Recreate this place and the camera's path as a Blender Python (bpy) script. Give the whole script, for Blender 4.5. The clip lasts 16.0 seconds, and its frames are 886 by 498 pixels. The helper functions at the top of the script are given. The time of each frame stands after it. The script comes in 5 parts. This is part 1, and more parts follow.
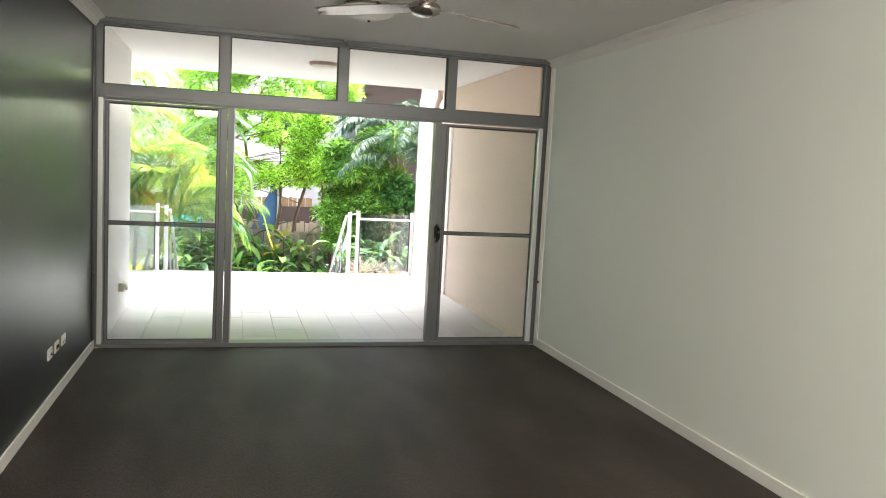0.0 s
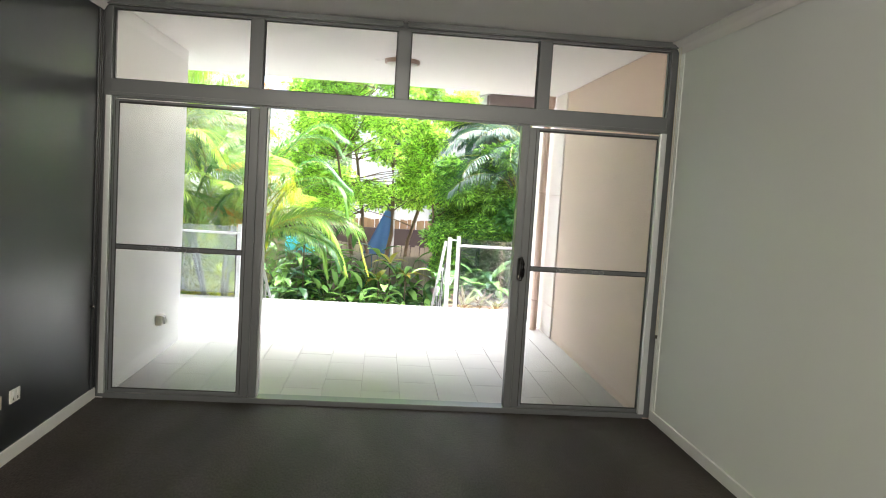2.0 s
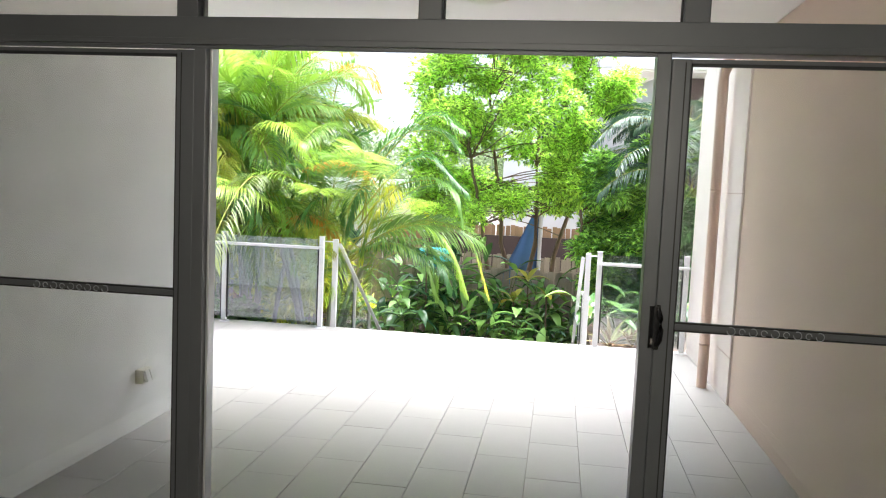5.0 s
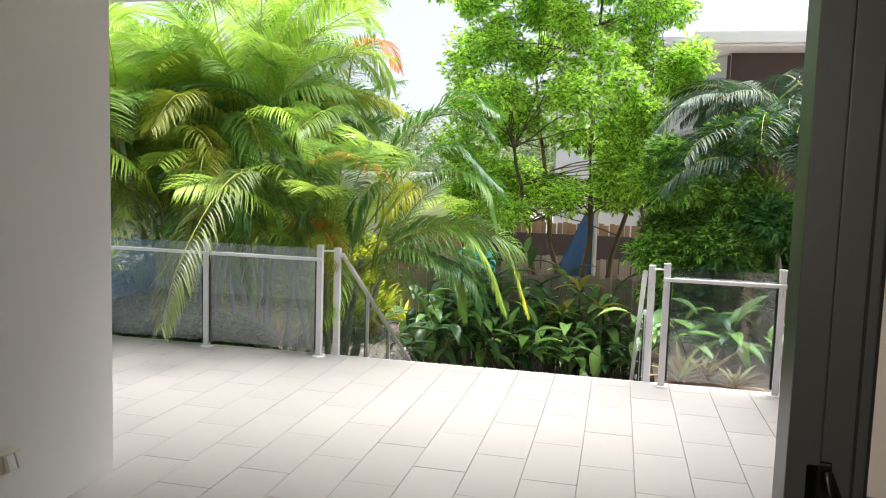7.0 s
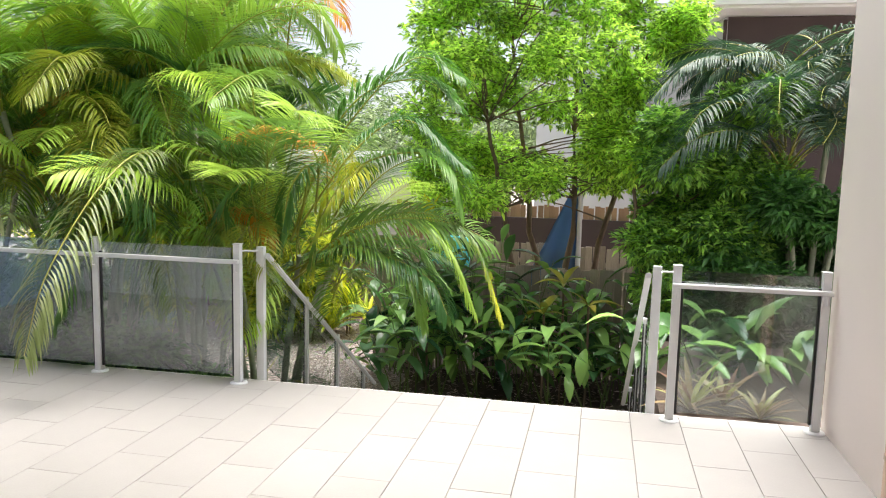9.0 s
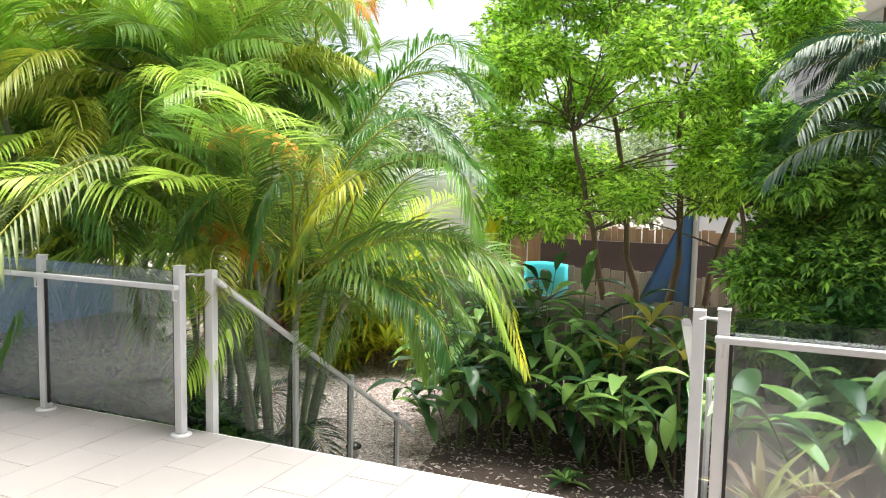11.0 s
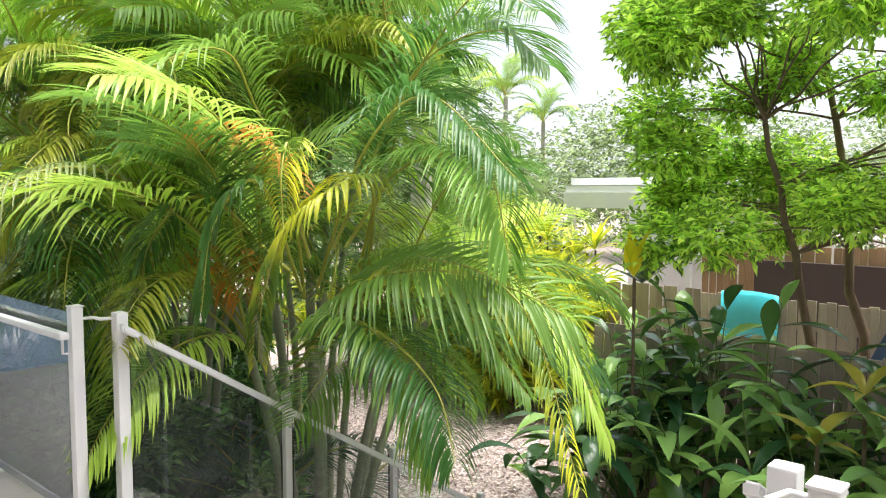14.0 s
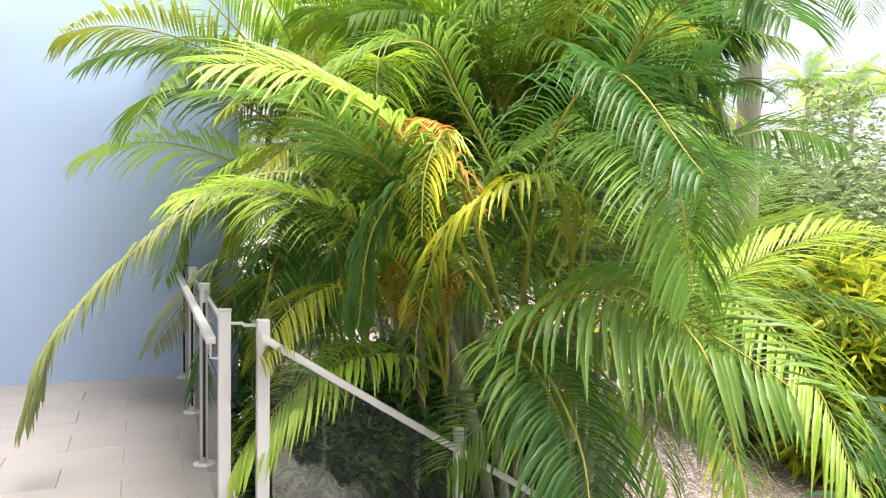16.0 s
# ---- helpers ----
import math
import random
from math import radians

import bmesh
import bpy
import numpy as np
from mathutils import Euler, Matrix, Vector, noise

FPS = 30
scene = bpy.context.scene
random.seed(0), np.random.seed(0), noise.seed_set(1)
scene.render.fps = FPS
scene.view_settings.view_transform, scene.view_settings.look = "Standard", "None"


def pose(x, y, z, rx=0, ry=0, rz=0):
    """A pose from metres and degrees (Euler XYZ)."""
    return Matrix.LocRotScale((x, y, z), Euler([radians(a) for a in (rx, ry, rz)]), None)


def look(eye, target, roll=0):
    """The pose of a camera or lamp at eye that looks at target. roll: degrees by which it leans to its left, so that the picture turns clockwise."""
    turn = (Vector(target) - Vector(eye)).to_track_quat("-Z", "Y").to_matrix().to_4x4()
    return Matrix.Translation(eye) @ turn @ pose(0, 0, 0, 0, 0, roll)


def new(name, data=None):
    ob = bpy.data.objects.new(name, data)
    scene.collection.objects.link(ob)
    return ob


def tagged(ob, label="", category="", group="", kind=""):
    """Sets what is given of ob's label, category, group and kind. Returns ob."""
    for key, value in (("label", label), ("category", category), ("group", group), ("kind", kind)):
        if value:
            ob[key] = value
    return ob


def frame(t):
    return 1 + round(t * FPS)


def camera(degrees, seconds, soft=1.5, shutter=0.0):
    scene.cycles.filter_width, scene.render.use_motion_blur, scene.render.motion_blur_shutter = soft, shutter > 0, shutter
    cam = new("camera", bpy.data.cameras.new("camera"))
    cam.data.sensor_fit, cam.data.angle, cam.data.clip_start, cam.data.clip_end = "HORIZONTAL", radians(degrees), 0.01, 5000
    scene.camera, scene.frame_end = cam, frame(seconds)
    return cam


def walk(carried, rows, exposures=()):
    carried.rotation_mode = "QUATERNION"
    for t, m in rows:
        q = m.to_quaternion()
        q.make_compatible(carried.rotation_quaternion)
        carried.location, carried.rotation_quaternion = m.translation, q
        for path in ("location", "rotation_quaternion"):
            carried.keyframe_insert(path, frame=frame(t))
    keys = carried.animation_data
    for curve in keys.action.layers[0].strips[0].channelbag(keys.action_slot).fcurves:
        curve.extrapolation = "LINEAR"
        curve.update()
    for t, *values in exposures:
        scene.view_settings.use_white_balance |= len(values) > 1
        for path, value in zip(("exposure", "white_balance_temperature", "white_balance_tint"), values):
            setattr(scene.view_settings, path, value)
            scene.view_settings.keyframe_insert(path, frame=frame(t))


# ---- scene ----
cam = camera(60.0, 16.0, soft=1.1)
PATH = [
    (0, (1.106, -6.922, 1.641), (1.639, -5.005, 1.441), 3.1),
    (0.5, (1.372, -6.595, 1.67), (1.801, -4.652, 1.469), 3.2),
    (1, (1.545, -6.217, 1.658), (1.88, -4.254, 1.474), 3.5),
    (1.5, (1.754, -5.83, 1.647), (2.005, -3.854, 1.472), 3.7),
    (2, (1.935, -5.464, 1.614), (2.1, -3.477, 1.455), 3.6),
    (2.5, (2.077, -5.081, 1.612), (2.155, -3.088, 1.466), 3.4),
    (3, (2.245, -4.665, 1.63), (2.249, -2.671, 1.475), 3.1),
    (3.5, (2.366, -4.258, 1.564), (2.282, -2.265, 1.422), 2.8),
    (4, (2.403, -3.851, 1.6), (2.263, -1.862, 1.437), 2.5),
    (4.5, (2.518, -3.429, 1.579), (2.306, -1.446, 1.422), 2.5),
    (5, (2.568, -3.012, 1.574), (2.275, -1.04, 1.407), 2.5),
    (5.2, (2.568, -2.847, 1.573), (2.255, -0.878, 1.415), 2.6),
    (7.3, (2.606, -1.075, 1.618), (2.162, 0.863, 1.408), 1.7),
    (7.5, (2.575, -0.885, 1.624), (2.145, 1.056, 1.397), 1.7),
    (8, (2.533, -0.566, 1.635), (2.129, 1.378, 1.394), 1.4),
    (8.5, (2.51, -0.241, 1.622), (2.125, 1.706, 1.372), 1.3),
    (8.7, (2.481, -0.128, 1.616), (2.103, 1.82, 1.369), 1.3),
    (10.8, (3.145, 1.394, 1.49), (2.394, 3.238, 1.299), 1.2),
    (11, (3.174, 1.539, 1.492), (2.39, 3.369, 1.307), 1.1),
    (11.5, (3.298, 1.854, 1.485), (2.424, 3.644, 1.305), 1.4),
    (12, (3.34, 2.203, 1.484), (2.383, 3.95, 1.31), 1.1),
    (12.5, (3.411, 2.498, 1.449), (2.351, 4.186, 1.29), 0.8),
    (13, (3.377, 2.915, 1.461), (2.237, 4.55, 1.294), 0.8),
    (13.5, (3.379, 3.261, 1.456), (2.149, 4.83, 1.293), 0.2),
    (14, (3.361, 3.597, 1.452), (2.034, 5.087, 1.298), 0.1),
    (14.5, (3.371, 3.941, 1.428), (1.942, 5.334, 1.292), -0.2),
    (15, (3.285, 4.198, 1.426), (1.756, 5.481, 1.303), 0.9),
    (15.5, (3.275, 4.475, 1.404), (1.573, 5.519, 1.293), 0.6),
    (16, (3.295, 4.657, 1.387), (1.434, 5.382, 1.282), 0.9),
]
EXPOSURES = [(0.0, 2.95, 6050, 12), (3.0, 2.7, 6050, 12), (5.0, 2.25, 6000, 13), (7.5, 1.22, 6400, 11), (11.0, 1.45, 6500, 11), (15.0, 1.5, 6500, 14), (16.0, 1.5, 6700, 16)]
walk(cam, [(t, look(eye, target, roll)) for t, eye, target, roll in PATH], EXPOSURES)

# ---- world, sun ----
world = bpy.data.worlds.new("world")
scene.world = world
world.use_nodes = True
wn, wl = world.node_tree.nodes, world.node_tree.links
wn.clear()
sky = wn.new("ShaderNodeTexSky")
sky.sky_type = "NISHITA"
sky.sun_disc = False
sky.sun_elevation = radians(69.6)
sky.sun_rotation = radians(24)
sky.air_density, sky.dust_density, sky.ozone_density = 1.0, 4.0, 1.0
clouds = wn.new("ShaderNodeTexNoise")
clouds.inputs["Scale"].default_value = 2.2
clouds.inputs["Detail"].default_value = 5
ramp = wn.new("ShaderNodeMapRange")
ramp.inputs["From Min"].default_value, ramp.inputs["From Max"].default_value = -0.1, 0.62
cmix = wn.new("ShaderNodeMix")
cmix.data_type = "RGBA"
cmix.inputs["B"].default_value = (2.95, 3.1, 3.4, 1)
bg = wn.new("ShaderNodeBackground")
bg.inputs["Strength"].default_value = 0.13
wout = wn.new("ShaderNodeOutputWorld")
wl.new(clouds.outputs["Fac"], ramp.inputs["Value"])
wl.new(ramp.outputs["Result"], cmix.inputs["Factor"])
wl.new(sky.outputs["Color"], cmix.inputs["A"])
wl.new(cmix.outputs["Result"], bg.inputs["Color"])
wl.new(bg.outputs["Background"], wout.inputs["Surface"])
sun = new("sun", bpy.data.lights.new("sun", "SUN"))
sun.data.energy, sun.data.angle, sun.data.color = 4.0, radians(55), (1.0, 0.97, 0.92)
sun.matrix_world = look((0, 0, 30), (-1.5, -3.4, 20))
# Unseen warm fill, added to brighten the room; stands in for presumed downlights
rear = new("rear_fill_light", bpy.data.lights.new("rear_fill_light", "AREA"))
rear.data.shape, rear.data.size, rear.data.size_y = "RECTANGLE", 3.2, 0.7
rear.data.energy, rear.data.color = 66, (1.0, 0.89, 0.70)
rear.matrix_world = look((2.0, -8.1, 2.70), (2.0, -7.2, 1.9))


# ---- materials ----
def mat(name, color, rough=0.6, metal=0.0, vary=0.0, scale=8.0, grain=0.0, gscale=200.0, bump=0.0, obj=0.0, spec=0.5, trans=0.0, stretch=(1, 1, 1), island=0.0, second=None):
    """Two scales of colour variation, fine relief, and an optional shift from object to object."""
    m = bpy.data.materials.new(name)
    m.use_nodes = True
    n, l = m.node_tree.nodes, m.node_tree.links
    p = n["Principled BSDF"]
    p.inputs["Roughness"].default_value = rough
    p.inputs["Metallic"].default_value = metal
    p.inputs["Specular IOR Level"].default_value = spec
    tc = n.new("ShaderNodeTexCoord")
    mp = n.new("ShaderNodeMapping")
    mp.inputs["Scale"].default_value = stretch
    l.new(tc.outputs["Object"], mp.inputs["Vector"])
    value = None

    def add(sock, amount):
        nonlocal value
        mr = n.new("ShaderNodeMapRange")
        mr.inputs["To Min"].default_value, mr.inputs["To Max"].default_value = 1 - amount, 1 + amount
        l.new(sock, mr.inputs["Value"])
        if value is None:
            value = mr.outputs["Result"]
        else:
            mu = n.new("ShaderNodeMath")
            mu.operation = "MULTIPLY"
            l.new(value, mu.inputs[0])
            l.new(mr.outputs["Result"], mu.inputs[1])
            value = mu.outputs["Value"]

    big = n.new("ShaderNodeTexNoise")
    big.inputs["Scale"].default_value, big.inputs["Detail"].default_value = scale, 4
    l.new(mp.outputs["Vector"], big.inputs["Vector"])
    fine = n.new("ShaderNodeTexNoise")
    fine.inputs["Scale"].default_value, fine.inputs["Detail"].default_value = gscale, 3
    l.new(mp.outputs["Vector"], fine.inputs["Vector"])
    if vary:
        add(big.outputs["Fac"], vary)
    if grain:
        add(fine.outputs["Fac"], grain)
    if obj:
        oi = n.new("ShaderNodeObjectInfo")
        add(oi.outputs["Random"], obj)
    if island:
        g = n.new("ShaderNodeNewGeometry")
        add(g.outputs["Random Per Island"], island)
    base = n.new("ShaderNodeRGB")
    base.outputs[0].default_value = (*color, 1)
    col = base.outputs[0]
    if second is not None:
        mx = n.new("ShaderNodeMix")
        mx.data_type = "RGBA"
        mx.inputs["B"].default_value = (*second, 1)
        l.new(col, mx.inputs["A"])
        if island:
            g2 = n.new("ShaderNodeNewGeometry")
            l.new(g2.outputs["Random Per Island"], mx.inputs["Factor"])
        elif obj:
            oi2 = n.new("ShaderNodeObjectInfo")
            l.new(oi2.outputs["Random"], mx.inputs["Factor"])
        else:
            mr2 = n.new("ShaderNodeMapRange")
            mr2.inputs["From Min"].default_value, mr2.inputs["From Max"].default_value = 0.42, 0.6
            l.new(big.outputs["Fac"], mr2.inputs["Value"])
            l.new(mr2.outputs["Result"], mx.inputs["Factor"])
        col = mx.outputs["Result"]
    if value is not None:
        vm = n.new("ShaderNodeVectorMath")
        vm.operation = "SCALE"
        l.new(col, vm.inputs[0])
        l.new(value, vm.inputs["Scale"])
        col = vm.outputs["Vector"]
    l.new(col, p.inputs["Base Color"])
    if bump:
        b = n.new("ShaderNodeBump")
        b.inputs["Strength"].default_value, b.inputs["Distance"].default_value = min(1, bump), 0.004
        l.new(fine.outputs["Fac"], b.inputs["Height"])
        l.new(b.outputs["Normal"], p.inputs["Normal"])
    if trans:
        tr = n.new("ShaderNodeBsdfTranslucent")
        l.new(col, tr.inputs["Color"])
        ms = n.new("ShaderNodeMixShader")
        ms.inputs["Fac"].default_value = trans
        out = n["Material Output"]
        l.new(p.outputs["BSDF"], ms.inputs[1])
        l.new(tr.outputs["BSDF"], ms.inputs[2])
        l.new(ms.outputs["Shader"], out.inputs["Surface"])
    return m


def glass_mat(name, tint, rough=0.0, film=0.0, ior=1.5):
    m = bpy.data.materials.new(name)
    m.use_nodes = True
    p = m.node_tree.nodes["Principled BSDF"]
    p.inputs["Base Color"].default_value = (*tint, 1)
    p.inputs["Roughness"].default_value = rough
    p.inputs["Transmission Weight"].default_value = 1.0
    p.inputs["IOR"].default_value = ior
    if film:
        n, l = m.node_tree.nodes, m.node_tree.links
        d = n.new("ShaderNodeBsdfDiffuse")
        d.inputs["Color"].default_value = (0.50, 0.53, 0.53, 1)
        tc, no, mr, mx = n.new("ShaderNodeTexCoord"), n.new("ShaderNodeTexNoise"), n.new("ShaderNodeMapRange"), n.new("ShaderNodeMixShader")
        no.inputs["Scale"].default_value, no.inputs["Detail"].default_value = 6, 6
        mr.inputs["From Min"].default_value, mr.inputs["From Max"].default_value = 0.35, 0.75
        mr.inputs["To Min"].default_value, mr.inputs["To Max"].default_value = film * 0.5, film * 1.8
        l.new(tc.outputs["Object"], no.inputs["Vector"])
        l.new(no.outputs["Fac"], mr.inputs["Value"])
        l.new(mr.outputs["Result"], mx.inputs["Fac"])
        l.new(p.outputs["BSDF"], mx.inputs[1])
        l.new(d.outputs["BSDF"], mx.inputs[2])
        l.new(mx.outputs["Shader"], n["Material Output"].inputs["Surface"])
    return m


M_CARPET = mat("carpet", (0.042, 0.033, 0.028), 0.62, vary=0.35, scale=1.3, grain=0.9, gscale=60, bump=1.0, spec=0.22, stretch=(1.8, 0.6, 1.0), second=(0.054, 0.045, 0.040))
M_CHAR = mat("charcoal_paint", (0.02, 0.022, 0.026), 0.34, vary=0.06, scale=1.5, grain=0.05, gscale=300, bump=0.12)
M_WHITE = mat("white_wall_paint", (0.80, 0.83, 0.80), 0.55, vary=0.02, scale=1.2, grain=0.02, gscale=300, bump=0.1)
M_CEIL = mat("ceiling_paint", (0.80, 0.78, 0.76), 0.8, vary=0.02, scale=2, grain=0.02, bump=0.06)
M_TRIM = mat("gloss_white_trim", (0.80, 0.80, 0.78), 0.3, vary=0.03, scale=4)
M_ALU = mat("grey_powder_coat", (0.125, 0.132, 0.137), 0.38, metal=0.25, vary=0.05, scale=5, grain=0.04)
M_ALU_L = mat("silver_anodised", (0.55, 0.57, 0.58), 0.35, metal=0.4, vary=0.05, scale=5)
M_RUB = mat("black_rubber", (0.015, 0.016, 0.018), 0.5, vary=0.1)
M_BLACK = mat("black_plastic", (0.012, 0.012, 0.013), 0.25, vary=0.1)
M_RAIL = mat("pale_grey_rail_paint", (0.70, 0.70, 0.71), 0.4, metal=0.1, vary=0.06, scale=12, grain=0.03)
M_STEEL = mat("brushed_steel", (0.42, 0.39, 0.36), 0.22, metal=0.9, vary=0.1, scale=20)
M_TILE = mat("cream_tile", (0.35, 0.327, 0.31), 0.45, vary=0.09, scale=3, grain=0.05, gscale=90, bump=0.15, obj=0.04)
M_GROUT = mat("grout", (0.26, 0.24, 0.22), 0.9, vary=0.15, scale=10)
M_REND_W = mat("white_render", (0.8, 0.79, 0.77), 0.85, vary=0.05, scale=1.5, grain=0.04, gscale=150, bump=0.25)
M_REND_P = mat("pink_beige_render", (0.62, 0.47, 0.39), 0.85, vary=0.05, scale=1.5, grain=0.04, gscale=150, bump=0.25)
# Lighter copy of the wall render, with the daylight past the soffit painted in
M_REND_LIT = mat("lit_pink_render", (0.78, 0.68, 0.64), 0.85, vary=0.05, scale=1.5, grain=0.04, gscale=150, bump=0.25)
M_BLUE = mat("pale_blue_render", (0.47, 0.62, 0.88), 0.8, vary=0.04, scale=1.0, grain=0.04, gscale=150, bump=0.25)
M_PIPE = mat("tan_pipe_paint", (0.47, 0.32, 0.25), 0.45, vary=0.08, scale=6)
M_SOFFIT = mat("soffit_paint", (0.86, 0.83, 0.81), 0.8, vary=0.03, scale=1.5)
M_LAMPG = mat("opal_diffuser", (0.75, 0.72, 0.66), 0.3)
M_GLASS = glass_mat("clear_glass", (0.96, 0.98, 0.97))
M_GLASS_S = glass_mat("screened_glass", (0.94, 0.98, 0.97), 0.0, 0.03)
M_GLASS_T = glass_mat("grey_tinted_glass", (0.46, 0.54, 0.56), 0.0, 0.012, 2.1)
M_GLASS_R = glass_mat("clear_outdoor_glass", (0.84, 0.91, 0.89), 0.0, 0.02, 1.7)
M_MULCH = mat("mulch", (0.31, 0.235, 0.21), 0.95, vary=0.35, scale=30, grain=0.6, gscale=110, bump=1.0, spec=0.2, second=(0.52, 0.46, 0.44))
M_SOIL = mat("dark_soil", (0.13, 0.098, 0.082), 0.95, vary=0.4, scale=12, grain=0.5, gscale=80, bump=1.0, spec=0.2)
M_CHIP = mat("wood_chip", (0.46, 0.35, 0.32), 0.9, island=0.5, second=(0.62, 0.53, 0.5))
M_PALING = mat("weathered_paling", (0.36, 0.3, 0.25), 0.9, vary=0.3, scale=6, grain=0.3, gscale=60, bump=0.6, obj=0.25, stretch=(6, 6, 0.6))
M_PALM = mat("palm_leaf", (0.11, 0.30, 0.065), 0.30, vary=0.25, scale=3, obj=0.35, trans=0.42, second=(0.46, 0.62, 0.085))
M_PALM_G = mat("mid_green_palm_leaf", (0.09, 0.25, 0.06), 0.30, vary=0.25, scale=3, obj=0.3, trans=0.42, second=(0.24, 0.42, 0.075))
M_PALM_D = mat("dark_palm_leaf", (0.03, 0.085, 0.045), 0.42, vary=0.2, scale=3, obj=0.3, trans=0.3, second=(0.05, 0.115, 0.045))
M_PALM_Y = mat("yellow_palm_leaf", (0.42, 0.46, 0.05), 0.36, vary=0.2, scale=3, obj=0.2, trans=0.4, second=(0.45, 0.56, 0.06))
M_PALM_YG = mat("yellowing_palm_leaf", (0.16, 0.30, 0.04), 0.34, vary=0.9, scale=2.2, trans=0.38, second=(0.60, 0.60, 0.04))
M_PALM_W = mat("faded_palm_leaf", (0.26, 0.34, 0.10), 0.33, vary=0.3, scale=3, obj=0.2, trans=0.35, second=(0.48, 0.50, 0.26))
M_PALM_O = mat("dying_palm_leaf", (0.8, 0.3, 0.03), 0.6, vary=0.35, scale=5, obj=0.3, trans=0.3, second=(0.62, 0.3, 0.08))
M_RACHIS = mat("palm_stalk", (0.36, 0.36, 0.06), 0.4, vary=0.2, scale=4)
M_CULM = mat("ringed_palm_trunk", (0.37, 0.38, 0.28), 0.8, vary=0.3, scale=5, grain=0.2, gscale=40, bump=0.5, stretch=(1, 1, 5))
M_TRUNK_G = mat("pale_grey_trunk", (0.42, 0.39, 0.35), 0.85, vary=0.2, scale=5, grain=0.2, gscale=50, bump=0.4, stretch=(1, 1, 5))
M_BARK = mat("brown_bark", (0.17, 0.12, 0.08), 0.9, vary=0.35, scale=9, grain=0.3, gscale=60, bump=0.9)
M_LEAF = mat("bright_tree_leaf", (0.27, 0.52, 0.08), 0.4, island=0.5, trans=0.5, second=(0.68, 0.90, 0.14))
M_LEAF_D = mat("dark_tree_leaf", (0.12, 0.33, 0.075), 0.35, island=0.4, trans=0.35, second=(0.42, 0.68, 0.11))
M_GINGER = mat("ginger_leaf", (0.045, 0.15, 0.06), 0.24, vary=0.2, scale=4, obj=0.35, trans=0.2, second=(0.30, 0.50, 0.12))
M_OLIVE = mat("olive_leaf", (0.28, 0.30, 0.04), 0.4, vary=0.3, scale=5, obj=0.3, trans=0.3, second=(0.45, 0.36, 0.04))
M_GINGER_Y = mat("yellow_ginger_leaf", (0.8, 0.72, 0.03), 0.4, vary=0.15, scale=4, trans=0.4)
M_STEM = mat("green_stem", (0.12, 0.17, 0.04), 0.5, vary=0.2, scale=5)
M_LEAF_DD = mat("deep_green_leaf", (0.08, 0.23, 0.06), 0.35, island=0.4, trans=0.25, second=(0.12, 0.28, 0.06))
M_CROT_H = mat("hedge_leaf", (0.22, 0.40, 0.05), 0.4, island=0.35, trans=0.4, second=(0.62, 0.60, 0.05))
M_UNDER = mat("undergrowth_leaf", (0.07, 0.20, 0.06), 0.45, island=0.4, trans=0.25, second=(0.16, 0.34, 0.08))
M_FERN = mat("fern_green", (0.16, 0.30, 0.05), 0.5, vary=0.2, scale=4, trans=0.3)
M_CROTON = mat("yellow_green_leaf", (0.36, 0.52, 0.03), 0.4, vary=0.2, scale=4, obj=0.35, trans=0.35, second=(0.6, 0.58, 0.03))
M_BROM = mat("bromeliad_leaf", (0.38, 0.20, 0.13), 0.4, vary=0.3, scale=6, obj=0.3, trans=0.25, second=(0.35, 0.36, 0.12))
M_CORDY = mat("burgundy_leaf", (0.12, 0.03, 0.035), 0.4, vary=0.3, scale=6, obj=0.3, trans=0.2, second=(0.22, 0.07, 0.06))
M_HOUSE = mat("grey_house_paint", (0.42, 0.42, 0.42), 0.8, vary=0.05, scale=2, bump=0.1)
M_HOUSE_D = mat("dark_brown_cladding", (0.055, 0.035, 0.032), 0.7, vary=0.15, scale=3, bump=0.2)
M_HOUSE_W = mat("white_house_paint", (0.78, 0.78, 0.77), 0.7, vary=0.05, scale=2)
M_ROOF = mat("roof_sheet", (0.50, 0.50, 0.50), 0.5, metal=0.3, vary=0.1, scale=3)
M_SAIL = mat("navy_canvas", (0.09, 0.17, 0.29), 0.8, vary=0.15, scale=5)
M_TOWEL = mat("turquoise_towel", (0.16, 0.66, 0.72), 0.9, vary=0.12, scale=10)
M_TIMBER = mat("brown_timber", (0.33, 0.20, 0.11), 0.8, vary=0.25, scale=5, grain=0.2, gscale=60, stretch=(4, 4, 0.6), obj=0.2)
M_WINGLASS = mat("dark_window_glass", (0.03, 0.05, 0.07), 0.05, vary=0.05, spec=0.8)
M_SOCKET = mat("white_plastic", (0.75, 0.74, 0.70), 0.35, vary=0.03)
M_BEIGE = mat("beige_plastic", (0.72, 0.68, 0.56), 0.4, vary=0.05)
M_CONC = mat("concrete", (0.42, 0.40, 0.37), 0.9, vary=0.2, scale=4, grain=0.15, bump=0.4)
# Paler, subdued green with distance haze put into the leaf colour
M_FARGREEN = mat("hazy_foliage", (0.2, 0.29, 0.13), 0.7, island=0.45, trans=0.2, second=(0.33, 0.42, 0.2))


# ---- mesh helpers ----
def part(name, bm, material, parent=None, label=""):
    """Links a bmesh, or a mesh, as one object, under a thing or a part."""
    if isinstance(bm, bpy.types.Mesh):
        me = bm
    else:
        me = bpy.data.meshes.new(name)
        bm.to_mesh(me)
        bm.free()
        me.materials.append(material)
    ob = new(name, me)
    ob.parent = parent
    return tagged(ob, label)


